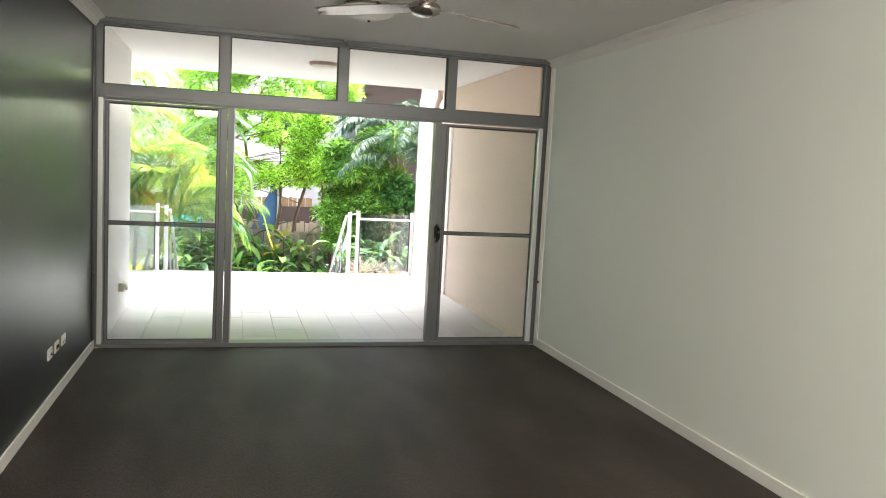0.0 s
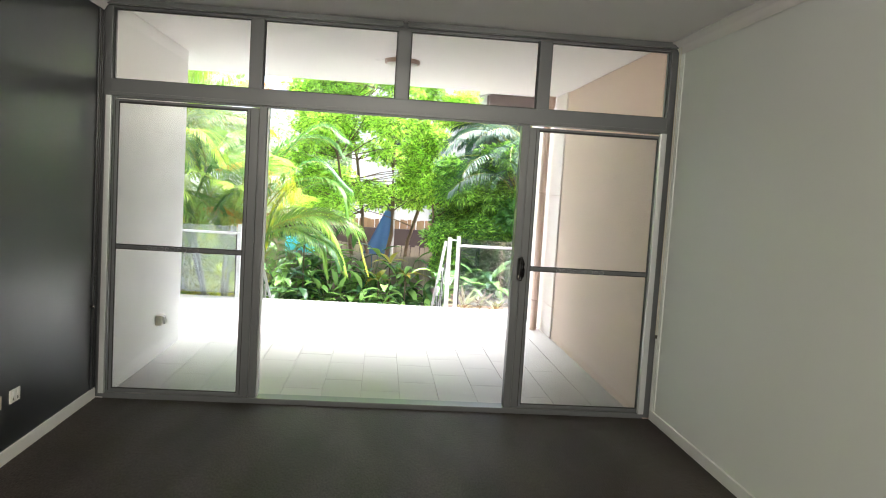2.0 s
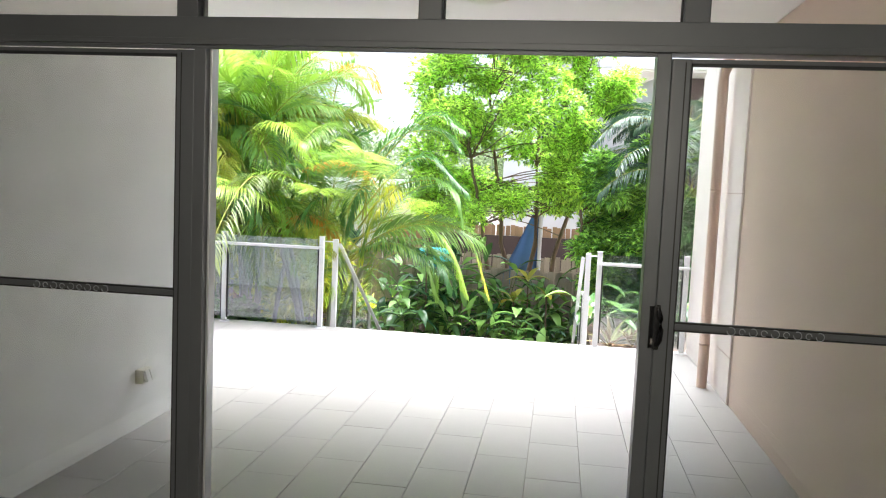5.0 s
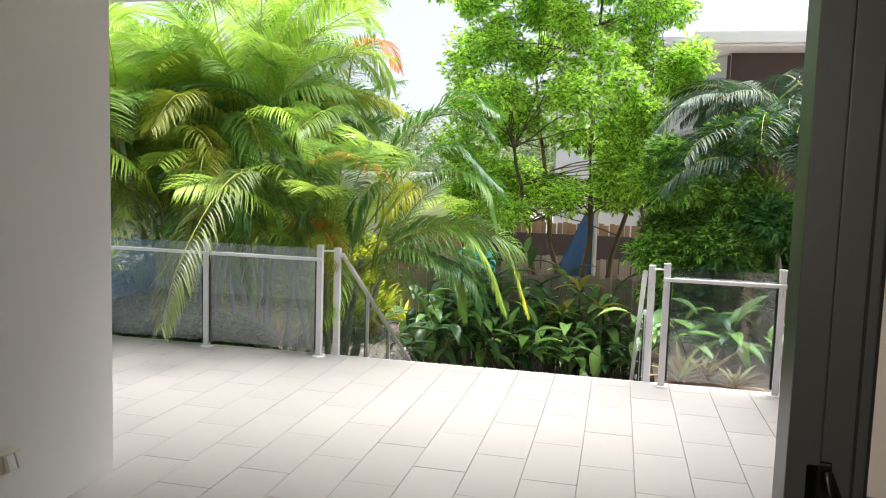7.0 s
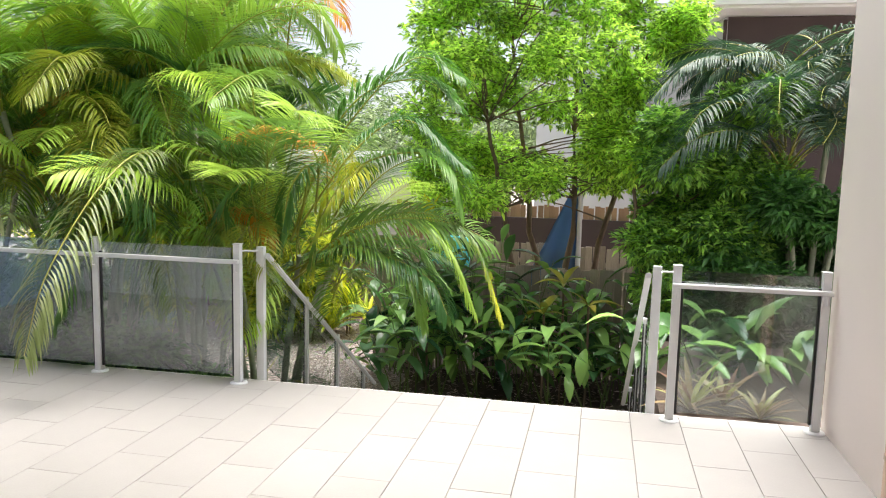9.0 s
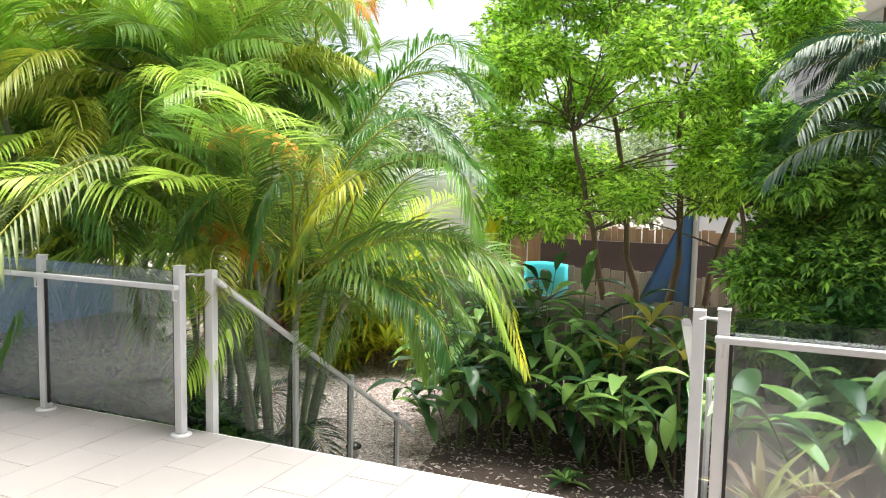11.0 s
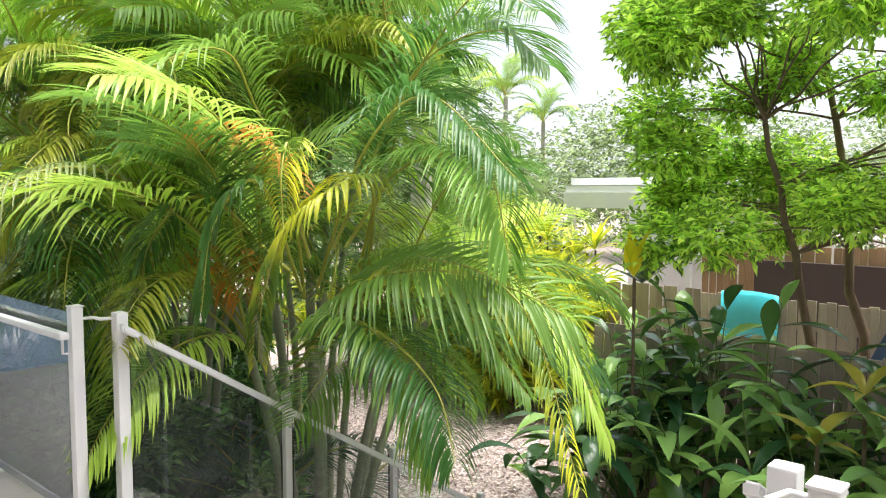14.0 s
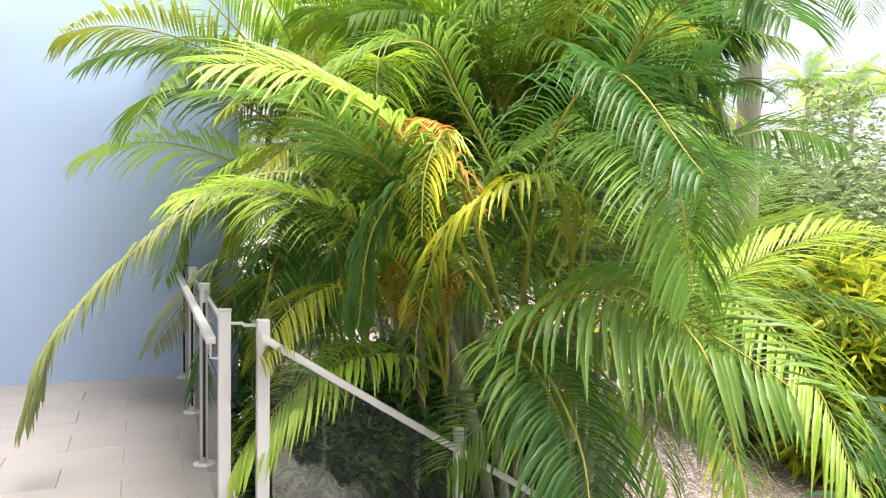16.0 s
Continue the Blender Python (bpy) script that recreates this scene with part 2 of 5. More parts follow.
def add_box(bm, x0, x1, y0, y1, z0, z1, bevel=0.0, m=None):
    made = bmesh.ops.create_cube(bm, size=1)
    vs = made["verts"]
    bmesh.ops.scale(bm, vec=(x1 - x0, y1 - y0, z1 - z0), verts=vs)
    bmesh.ops.translate(bm, vec=((x0 + x1) / 2, (y0 + y1) / 2, (z0 + z1) / 2), verts=vs)
    if bevel:
        es = list({e for v in vs for e in v.link_edges})
        got = bmesh.ops.bevel(bm, geom=es, offset=bevel, segments=2, affect="EDGES", profile=0.6)
        vs = list({v for f in got["faces"] for v in f.verts} | {v for v in vs if v.is_valid})
    if m is not None:
        bmesh.ops.transform(bm, matrix=m, verts=vs)
    return vs


def box(name, x0, x1, y0, y1, z0, z1, material, parent=None, bevel=0.0, label=""):
    bm = bmesh.new()
    add_box(bm, x0, x1, y0, y1, z0, z1, bevel)
    return part(name, bm, material, parent, label)


def add_tube(bm, pts, radii, sides=8, caps=True):
    """A tube through the points, with its own radius at each."""
    pts = [Vector(p) for p in pts]
    rings = []
    for i, p in enumerate(pts):
        d = (pts[min(i + 1, len(pts) - 1)] - pts[max(i - 1, 0)]).normalized()
        u = d.cross(Vector((0, 0, 1)))
        if u.length < 0.05:
            u = d.cross(Vector((0, 1, 0)))
        u.normalize()
        v = d.cross(u)
        r = radii[i] if hasattr(radii, "__len__") else radii
        rings.append([bm.verts.new(p + r * (math.cos(a) * u + math.sin(a) * v)) for a in [2 * math.pi * k / sides for k in range(sides)]])
    for a, b in zip(rings, rings[1:]):
        for k in range(sides):
            f = bm.faces.new((a[k], a[(k + 1) % sides], b[(k + 1) % sides], b[k]))
            f.smooth = True
    if caps:
        bm.faces.new(rings[0])
        bm.faces.new(rings[-1][::-1])
    bm.normal_update()


def add_lathe(bm, profile, center=(0, 0, 0), sides=32):
    c = Vector(center)
    rings = [[bm.verts.new(c + Vector((r * math.cos(2 * math.pi * k / sides), r * math.sin(2 * math.pi * k / sides), z))) for k in range(sides)] for r, z in profile]
    for a, b in zip(rings, rings[1:]):
        for k in range(sides):
            f = bm.faces.new((a[k], a[(k + 1) % sides], b[(k + 1) % sides], b[k]))
            f.smooth = True
    bm.normal_update()


def empty(name, at=(0, 0, 0)):
    ob = new(name)
    ob.location = at
    ob.empty_display_size = 0.1
    return ob


def st(ob, label="", category=""):
    return tagged(ob, label, category, "", "structure")


# ---- room ----
X0, X1, YB, ZC = 0.0, 4.005, -8.6, 2.74
st(box("floor", X0 - 0.2, X1 + 0.2, YB - 0.2, -0.02, -0.2, 0.0, M_CARPET), "dark charcoal loop pile carpet with faint wear marks", "carpet")
st(box("wall_west", X0 - 0.2, X0, YB, 0.12, 0.0, 3.1, M_CHAR), "smooth charcoal painted feature wall", "wall")
st(box("wall_east", X1, X1 + 0.2, YB, 0.12, 0.0, 3.1, M_WHITE), "plain off-white painted plaster wall", "wall")
st(box("wall_south", X0 - 0.2, X1 + 0.2, YB - 0.2, YB, 0.0, 3.1, M_WHITE), "plain off-white painted back wall", "wall")
st(box("ceiling", X0, X1, YB, 0.12, ZC, ZC + 0.25, M_CEIL), "flat white plaster ceiling", "ceiling")
for nm, x0, x1, lab in (("baseboard", X0, X0 + 0.014, "white gloss skirting along the charcoal wall"), ("baseboard", X1 - 0.014, X1, "white gloss skirting along the white wall")):
    bm = bmesh.new()
    add_box(bm, x0, x1, YB, -0.03, 0.0, 0.075, 0.004)
    st(part(nm, bm, M_TRIM), lab, "skirting")


def cornice(x, side):
    """Coved plaster cornice along the y axis."""
    bm = bmesh.new()
    prof = [(0, 0), (0, -0.075), (0.012, -0.08), (0.02, -0.062), (0.042, -0.034), (0.068, -0.016), (0.084, -0.010), (0.082, 0)]
    a = [bm.verts.new((x + side * u, YB, ZC + v)) for u, v in prof]
    b = [bm.verts.new((x + side * u, -0.04, ZC + v)) for u, v in prof]
    for i in range(len(prof) - 1):
        bm.faces.new((a[i], a[i + 1], b[i + 1], b[i]))
    bm.faces.new(a)
    bm.faces.new(b[::-1])
    bmesh.ops.recalc_face_normals(bm, faces=bm.faces[:])
    return st(part("cornice", bm, M_CEIL), "white coved plaster cornice under the ceiling", "cornice")


cornice(X0, 1)
cornice(X1, -1)

# ---- window wall ----
win = st(empty("window_1"), "grey aluminium framed highlight windows above sliding doors", "window")
F0, F1 = 0.0, 0.10
box("frame_jamb", X0, 0.055, F0, F1, 0.0, ZC, M_ALU, win, 0.003)
box("frame_jamb", X1 - 0.055, X1, F0, F1, 0.0, ZC, M_ALU, win, 0.003)
box("frame_head", 0.055, X1 - 0.0555, F0, F1, 2.69, ZC, M_ALU, win, 0.003)
box("transom", 0.055, X1 - 0.0555, F0 - 0.012, F1, 2.10, 2.213, M_ALU, win, 0.003)
box("transom_lip", 0.055, X1 - 0.0555, F0 - 0.022, F0 - 0.0125, 2.10, 2.125, M_ALU, win, 0.002)
box("window_sill", 0.055, X1 - 0.0555, F0 - 0.01, F1 + 0.02, -0.03, 0.035, M_ALU, win, 0.003)
for x in (0.975, 1.985, 2.99):
    box("mullion", x, x + 0.09, F0, F1, 2.2135, 2.6895, M_ALU, win, 0.003)
for a, b in ((0.056, 0.974), (1.066, 1.984), (2.076, 2.989), (3.081, X1 - 0.056)):
    p = box("pane", a, b, 0.045, 0.051, 2.214, 2.689, M_GLASS, win, 0, "clear highlight pane")
    p.visible_shadow = False
    bm = bmesh.new()
    for q in ((a, b, 2.214, 2.222), (a, b, 2.682, 2.689), (a, a + 0.008, 2.2225, 2.6815), (b - 0.008, b, 2.2225, 2.6815)):
        add_box(bm, q[0], q[1], 0.035, 0.0445, q[2], q[3])
    part("glazing_bead", bm, M_RUB, win)
for a, b in ((0.0, 2.02), (2.04, X1 + 0.0)):
    bm = bmesh.new()
    add_box(bm, a + 0.005, b - 0.005, -0.075, -0.035, 2.700, 2.728, 0.004)
    add_box(bm, a + 0.005, b - 0.005, -0.068, -0.042, 2.7285, 2.7395)
    tagged(part("blind_track", bm, M_ALU), "slim grey curtain track fixed under the ceiling", "curtain track", "curtain tracks")


def door_leaf(name, x0, x1, wl, wr, y, handle, label):
    """A framed sliding leaf with a thin mid bar."""
    d = st(empty(name, (x0, y, 0)), label, "sliding door")

    def b(n, a0, a1, c0, c1, z0, z1, m, bev=0.003, lab=""):
        return box(n, a0 - x0, a1 - x0, c0, c1, z0, z1, m, d, bev, lab)

    b("stile", x0, x0 + wl, 0, 0.036, 0.036, 2.083, M_ALU)
    b("stile", x1 - wr, x1, 0, 0.036, 0.036, 2.083, M_ALU)
    ga, gb = x0 + wl, x1 - wr
    b("top_rail", ga, gb, 0.010, 0.034, 2.066, 2.083, M_ALU)
    b("bottom_rail", ga, gb, 0.002, 0.034, 0.036, 0.062, M_ALU)
    b("mid_bar", ga, gb, 0.004, 0.030, 1.056, 1.079, M_ALU)
    bm = bmesh.new()
    add_box(bm, ga - x0, gb - x0, 0.006, 0.028, 1.0792, 1.086)
    add_box(bm, ga - x0, gb - x0, 0.006, 0.028, 1.049, 1.0558)
    part("bar_seal", bm, M_RUB, d)
    g = b("pane", ga - 0.002, gb + 0.002, 0.0145, 0.0195, 0.060, 2.068, M_GLASS_S, 0, "lightly grey tinted glass")
    bm = bmesh.new()
    for q in ((ga, ga + 0.006, 0.062, 2.066), (gb - 0.006, gb, 0.062, 2.066), (ga, gb, 2.054, 2.066), (ga, gb, 0.062, 0.069)):
        add_box(bm, q[0] - x0, q[1] - x0, 0.004, 0.0138, q[2], q[3])
    part("seal", bm, M_RUB, d)
    bm = bmesh.new()
    for xx in ((ga - 0.022, x1 - wr + 0.018)[::1] if wr > 0.05 else (ga - 0.022,)):
        add_box(bm, xx - x0, xx - x0 + 0.005, -0.0015, -0.0002, 0.05, 2.07)
    part("groove", bm, M_RUB, d)
    if handle:
        hx = handle - x0
        bm = bmesh.new()
        add_box(bm, hx - 0.026, hx + 0.020, -0.012, -0.002, 0.975, 1.150, 0.005)
        h = part("handle", bm, M_BLACK, d, "black plastic pull handle with a lock")
        bm = bmesh.new()
        add_tube(bm, [(hx + 0.012, -0.012, 0.995), (hx + 0.018, -0.045, 1.02), (hx + 0.020, -0.05, 1.06), (hx + 0.018, -0.045, 1.105), (hx + 0.012, -0.012, 1.130)], 0.010, 8)
        part("grip", bm, M_BLACK, h)
        bm = bmesh.new()
        add_box(bm, hx - 0.014, hx - 0.004, -0.016, -0.0122, 0.995, 1.02, 0.002)
        part("latch", bm, M_STEEL, h)
    return d


door_leaf("door_1", 0.072, 1.052, 0.032, 0.078, 0.008, None, "closed grey aluminium sliding glass leaf with a mid bar")
door_leaf("door_2", 2.958, 3.925, 0.070, 0.022, 0.008, 2.955, "open grey aluminium sliding glass leaf with a black handle")
for x0 in (0.34, 3.24):
    bm = bmesh.new()
    for k in range(9):
        cx, r9 = x0 + 0.04 * k, 0.011 if k % 2 else 0.015
        a0 = 0.0 if k % 2 else math.pi
        add_tube(bm, [(cx + r9 * math.cos(a0 + 5.2 * j / 10), 0.004, 1.066 + r9 * math.sin(a0 + 5.2 * j / 10)) for j in range(11)], 0.0016, 5)
    part("bar_scroll", bm, M_ALU_L, win, "thin wire scrollwork on the mid bar")
# fixed jambs that stand beside the leaves
scr = st(empty("door_3", (0, 0.0, 0)), "grey aluminium fixed jambs between the sliding leaves", "door frame")
for x0, x1, y0, m in ((1.056, 1.108, -0.004, M_ALU), (2.902, 2.955, -0.004, M_ALU), (1.1082, 1.120, 0.03, M_ALU_L), (3.905, 3.947, -0.040, M_ALU_L), (0.033, 0.070, -0.040, M_ALU_L)):
    box("stile", x0, x1, y0, (y0 + 0.036 if m is M_ALU_L and y0 < 0 else 0.09), 0.036, 2.099, m, scr, 0.003)
box("head_track", 0.072, 2.9015, -0.006, 0.0, 2.085, 2.099, M_ALU, scr, 0.002)
box("seal", 0.0562, 0.0715, -0.003, -0.0005, 0.04, 2.09, M_RUB, scr)
box("seal", 3.926, 3.949, -0.003, -0.0005, 0.04, 2.09, M_RUB, scr)
for x, m, sgn in ((X0, M_CHAR, 1), (X1, M_WHITE, -1)):
    for k in range(3):
        a, b2 = sorted((x, x + sgn * 0.010))
        st(box("trim", a, b2, -0.040 - k * 0.035, -0.022 - k * 0.035, 0.0755, 2.699, m, None, 0.003), "slim painted vertical blind channel on the wall", "trim")

# blind cord
cord = tagged(empty("blind_cord", (3.955, -0.125, 2.70)), "thin hanging curtain cord loop")
cord.parent = win
for dx in (0.0, 0.012):
    bm = bmesh.new()
    add_tube(bm, [(dx, 0, -0.001), (dx + 0.002, 0, -0.7), (dx, -0.002, -1.5), (dx, 0, -2.05)], 0.0022, 6)
    part("cord_strand", bm, M_BEIGE, cord)
bm = bmesh.new()
add_tube(bm, [(0, 0, -2.051), (0.003, 0, -2.075), (0.009, 0, -2.075), (0.012, 0, -2.051)], 0.0045, 6)
part("weight", bm, M_STEEL, cord)

# wall sockets on the charcoal wall
for i, y in enumerate((-1.61, -1.41, -1.20)):
    s = empty("wall_socket", (0, y, 0.345))
    tagged(s, "white wall plate on the charcoal wall" if i != 1 else "beige data plate on the charcoal wall", "socket", "wall sockets")
    box("plate", 0, 0.008, -0.058, 0.058, -0.036, 0.036, M_SOCKET if i != 1 else M_BEIGE, s, 0.003)
    if i == 1:
        box("jack", 0.0082, 0.012, -0.03, -0.008, -0.012, 0.012, M_BLACK, s, 0.001)
        box("jack", 0.0082, 0.012, 0.008, 0.03, -0.012, 0.012, M_BLACK, s, 0.001)
    elif i == 2:
        box("switch", 0.0082, 0.013, -0.034, -0.018, 0.006, 0.026, M_TRIM, s, 0.001)
        box("switch", 0.0082, 0.013, 0.018, 0.034, 0.006, 0.026, M_TRIM, s, 0.001)
        box("outlet_slot", 0.0082, 0.010, -0.03, -0.022, -0.022, -0.008, M_BLACK, s)
        box("outlet_slot", 0.0082, 0.010, 0.022, 0.03, -0.022, -0.008, M_BLACK, s)
    else:
        bm = bmesh.new()
        add_lathe(bm, [(0.0, 0.014), (0.008, 0.014), (0.009, 0.0)], sides=16)
        bmesh.ops.rotate(bm, cent=(0, 0, 0), matrix=Matrix.Rotation(radians(90), 3, "Y"), verts=bm.verts[:])
        bmesh.ops.translate(bm, vec=(0.0082, 0, 0), verts=bm.verts[:])
        part("coax_jack", bm, M_STEEL, s)

# small door stop on the charcoal wall
bm = bmesh.new()
add_lathe(bm, [(0.0, 0.03), (0.012, 0.03), (0.012, 0.018), (0.007, 0.016), (0.007, 0.0)], sides=16)
bmesh.ops.rotate(bm, cent=(0, 0, 0), matrix=Matrix.Rotation(radians(90), 3, "Y"), verts=bm.verts[:])
bmesh.ops.translate(bm, vec=(0.0, -0.13, 0.66), verts=bm.verts[:])
tagged(part("wall_hook", bm, M_STEEL), "small round metal cleat on the charcoal wall", "hook")

# ---- ceiling fan ----
fan = tagged(empty("ceiling_fan", (2.10, -2.70, ZC)), "brushed steel ceiling fan with three slim blades at rest", "ceiling fan")
bm = bmesh.new()
add_lathe(bm, [(0.0, 0.0), (0.065, 0.0), (0.06, -0.035), (0.02, -0.05), (0.0, -0.05)][::-1])
part("canopy", bm, M_TRIM, fan)
bm = bmesh.new()
add_tube(bm, [(0, 0, -0.03), (0, 0, -0.19)], 0.013, 16)
part("rod", bm, M_TRIM, fan)
bm = bmesh.new()
add_lathe(bm, [(0.0, -0.17), (0.05, -0.175), (0.085, -0.195), (0.092, -0.215), (0.085, -0.235), (0.055, -0.252), (0.0, -0.257)])
part("motor", bm, M_STEEL, fan)
for k in range(3):
    a = radians(22 + 120 * k)
    bm = bmesh.new()
    n = 10
    top, bot = [], []
    for i in range(n + 1):
        r = 0.08 + (0.69 - 0.08) * i / n
        w = 0.030 + 0.032 * math.sin(math.pi * min(1, i / n * 0.75 + 0.1))
        if i == n:
            w *= 0.55
        for lst, dz in ((top, 0.003), (bot, -0.003)):
            lst.append([bm.verts.new((r, s * w, -0.205 + dz + s * 0.012)) for s in (-1, 0, 1)])
    for lst, flip in ((top, False), (bot, True)):
        for i in range(n):
            for j in range(2):
                q = (lst[i][j], lst[i + 1][j], lst[i + 1][j + 1], lst[i][j + 1])
                bm.faces.new(q[::-1] if flip else q)
    for i in range(n):
        bm.faces.new((top[i][0], bot[i][0], bot[i + 1][0], top[i + 1][0]))
        bm.faces.new((top[i][2], top[i + 1][2], bot[i + 1][2], bot[i][2]))
    bm.faces.new((top[n][0], bot[n][0], bot[n][1], bot[n][2], top[n][2], top[n][1]))
    bmesh.ops.rotate(bm, cent=(0, 0, 0), matrix=Matrix.Rotation(a, 3, "Z"), verts=bm.verts[:])
    part("blade", bm, M_STEEL, fan)

lite = tagged(empty("ceiling_light", (1.97, -1.62, ZC)), "round white ceiling light with a shallow dome", "ceiling light")
bm = bmesh.new()
add_lathe(bm, [(0.0, -0.105), (0.08, -0.098), (0.15, -0.072), (0.195, -0.032), (0.197, -0.029), (0.14, -0.045), (0.0, -0.06)])
part("diffuser", bm, M_LAMPG, lite)
bm = bmesh.new()
add_lathe(bm, [(0.0, -0.118), (0.008, -0.115), (0.010, -0.1055)], sides=12)
part("finial", bm, M_BLACK, lite)
bm = bmesh.new()
add_lathe(bm, [(0.0, -0.028), (0.17, -0.026), (0.175, 0.0)])
part("base", bm, M_STEEL, lite)
for k in range(3):
    bm = bmesh.new()
    add_box(bm, 0.170, 0.203, -0.008, 0.008, -0.048, -0.020, 0.002, Matrix.Rotation(radians(40 + 120 * k), 4, "Z"))
    part("clip", bm, M_BLACK, lite)

# ---- terrace ----
ZT = -0.035
XL, YE = -3.4, 5.06
terr = st(empty("floor_terrace", (0, 0, 0)), "cream rectangular terrace tiles with thin dark joints", "terrace")
box("slab", XL, 4.15, 0.12, YE, -0.40, ZT - 0.010, M_GROUT, terr)
box("nosing", XL, 4.15, YE + 0.0005, YE + 0.012, -0.40, ZT - 0.002, M_REND_W, terr)
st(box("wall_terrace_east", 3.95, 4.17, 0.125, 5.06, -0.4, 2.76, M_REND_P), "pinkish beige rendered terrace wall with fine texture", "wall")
# Pier face is paler to carry the brighter daylight beyond the soffit edge
st(box("wall_terrace_end", 3.932, 3.9495, 3.10, 5.058, ZT, 2.7645, M_REND_LIT), "pale pink rendered pier at the end of the terrace wall, its daylight put into the colour", "wall")
for zz in (0.33, 1.60):
    st(box("trim", 3.9285, 3.9318, 3.05, 3.55, zz, zz + 0.008, M_PIPE), "thin tan strap along the terrace wall", "trim")
st(box("wall_terrace_top", 3.9505, 4.17, 3.62, 5.06, 2.761, 3.0, M_REND_LIT), "pale pink rendered upper wall end with daylight put into its colour", "wall")
st(box("wall_terrace_west", -0.2, 0.02, 0.125, 2.16, -0.4, 2.76, M_REND_W), "white rendered terrace wall beside the doors", "wall")
st(box("wall_wing_north", -3.6, -0.2005, 1.96, 2.16, -0.4, 2.76, M_REND_W), "white rendered facade of the neighbouring wing", "wall")
st(box("wall_blue", XL - 0.2, XL, 1.96, 5.4, -1.4, 4.6, M_BLUE), "smooth pale blue rendered side wall", "wall")
st(box("soffit", -3.4, 4.17, 0.121, 3.60, 2.765, 2.95, M_SOFFIT), "flat white terrace soffit", "soffit")
st(box("wall_upper", -3.6, 4.2, 0.0, 0.12, 2.991, 5.8, M_REND_W), "white rendered storey above", "wall")
st(box("roof", -0.2, 4.2, YB - 0.2, 0.0, 3.1, 3.3, M_CONC), "plain concrete roof slab", "roof")

bm = bmesh.new()
add_lathe(bm, [(0.0, -0.062), (0.10, -0.058), (0.135, -0.045), (0.145, -0.03), (0.145, -0.012)])
tl = tagged(empty("terrace_light", (2.05, 1.78, 2.765)), "round cream bulkhead light under the terrace soffit", "outdoor light")
part("diffuser", bm, M_LAMPG, tl)
bm = bmesh.new()
add_lathe(bm, [(0.146, -0.036), (0.160, -0.034), (0.164, 0.0)])
part("base_ring", bm, M_PIPE, tl)

# downpipe
pipe = tagged(empty("downpipe", (3.838, 3.62, 0)), "tan painted round downpipe beside the terrace wall", "downpipe")
bm = bmesh.new()
add_tube(bm, [(0, 0, ZT + 0.002), (0, 0, 2.50), (0.0, -0.01, 2.58), (0.03, -0.03, 2.66), (0.03, -0.05, 2.764)], 0.043, 20)
part("pipe", bm, M_PIPE, pipe)
for z in (0.33, 1.62):
    bm = bmesh.new()
    add_tube(bm, [(0, 0, z - 0.012), (0, 0, z + 0.012)], 0.046, 20)
    add_box(bm, 0.0, 0.048, 0.043, 0.048, z - 0.009, z + 0.009)
    part("clip", bm, M_PIPE, pipe)

# outdoor power point
o = tagged(empty("outdoor_socket", (0.02, 1.40, 0.30)), "weatherproof cream twin power point on the white wall", "socket")
bm = bmesh.new()
add_box(bm, 0.0, 0.055, -0.055, 0.055, -0.045, 0.045, 0.006)
part("box", bm, M_BEIGE, o)
bm = bmesh.new()
add_box(bm, 0.0, 0.022, -0.048, -0.004, -0.034, 0.036, 0.004, Matrix.Translation((0.056, 0, 0)) @ Matrix.Rotation(radians(-18), 4, "Y"))
part("flap", bm, M_SOCKET, o)
bm = bmesh.new()
add_box(bm, 0.0, 0.022, 0.004, 0.048, -0.034, 0.036, 0.004, Matrix.Translation((0.056, 0, 0)) @ Matrix.Rotation(radians(-18), 4, "Y"))
part("flap", bm, M_SOCKET, o)


# ---- balustrade ----
def post(parent, x, y, z0, z1, foot=True, w=0.05):
    bm = bmesh.new()
    add_box(bm, x - w / 2, x + w / 2, y - w / 2, y + w / 2, z0 + (0.012 if foot else 0), z1, 0.005)
    p = part("post", bm, M_RAIL, parent)
    if foot:
        bm = bmesh.new()
        add_lathe(bm, [(0.062, 0.0), (0.062, 0.006), (0.05, 0.012), (0.03, 0.0125)], (x, y, z0), 20)
        part("base_plate", bm, M_RAIL, p)
    bm = bmesh.new()
    add_box(bm, x - w / 2 - 0.003, x + w / 2 + 0.003, y - w / 2 - 0.003, y + w / 2 + 0.003, z1 + 0.0005, z1 + 0.008, 0.002)
    part("cap", bm, M_RAIL, p)
    return p


YP = 4.96
ZP = 0.955


def fence_run(label, xs, name="glass_balustrade"):
    b = tagged(empty(name, (0, 0, 0)), label, "balustrade", "terrace balustrades")
    for x in xs:
        post(b, x, YP, ZT, ZP)
    for a, c in zip(xs, xs[1:]):
        g = box("pane", a + 0.045, c - 0.045, YP - 0.005, YP + 0.005, ZT + 0.06, 0.93, M_GLASS_T, b, 0, "grey tinted glass with water marks")
        g.visible_shadow = False
        for x in (a + 0.027, c - 0.0415):
            box("channel", x, x + 0.0145, YP - 0.012, YP + 0.012, ZT + 0.05, 0.86, M_RUB, b)
    bm = bmesh.new()
    add_box(bm, xs[0] - 0.03, xs[-1] + 0.03, YP - 0.075, YP - 0.035, 0.825, 0.855, 0.008)
    part("handrail", bm, M_RAIL, b)
    for x in xs:
        bm = bmesh.new()
        add_tube(bm, [(x, YP - 0.026, 0.76), (x, YP - 0.055, 0.765), (x, YP - 0.055, 0.824)], 0.006, 8)
        part("bracket", bm, M_RAIL, b)
    return b


fence_run("pale grey post and tinted glass balustrade along the terrace edge", [-3.30, -2.17, -1.04, 0.065])
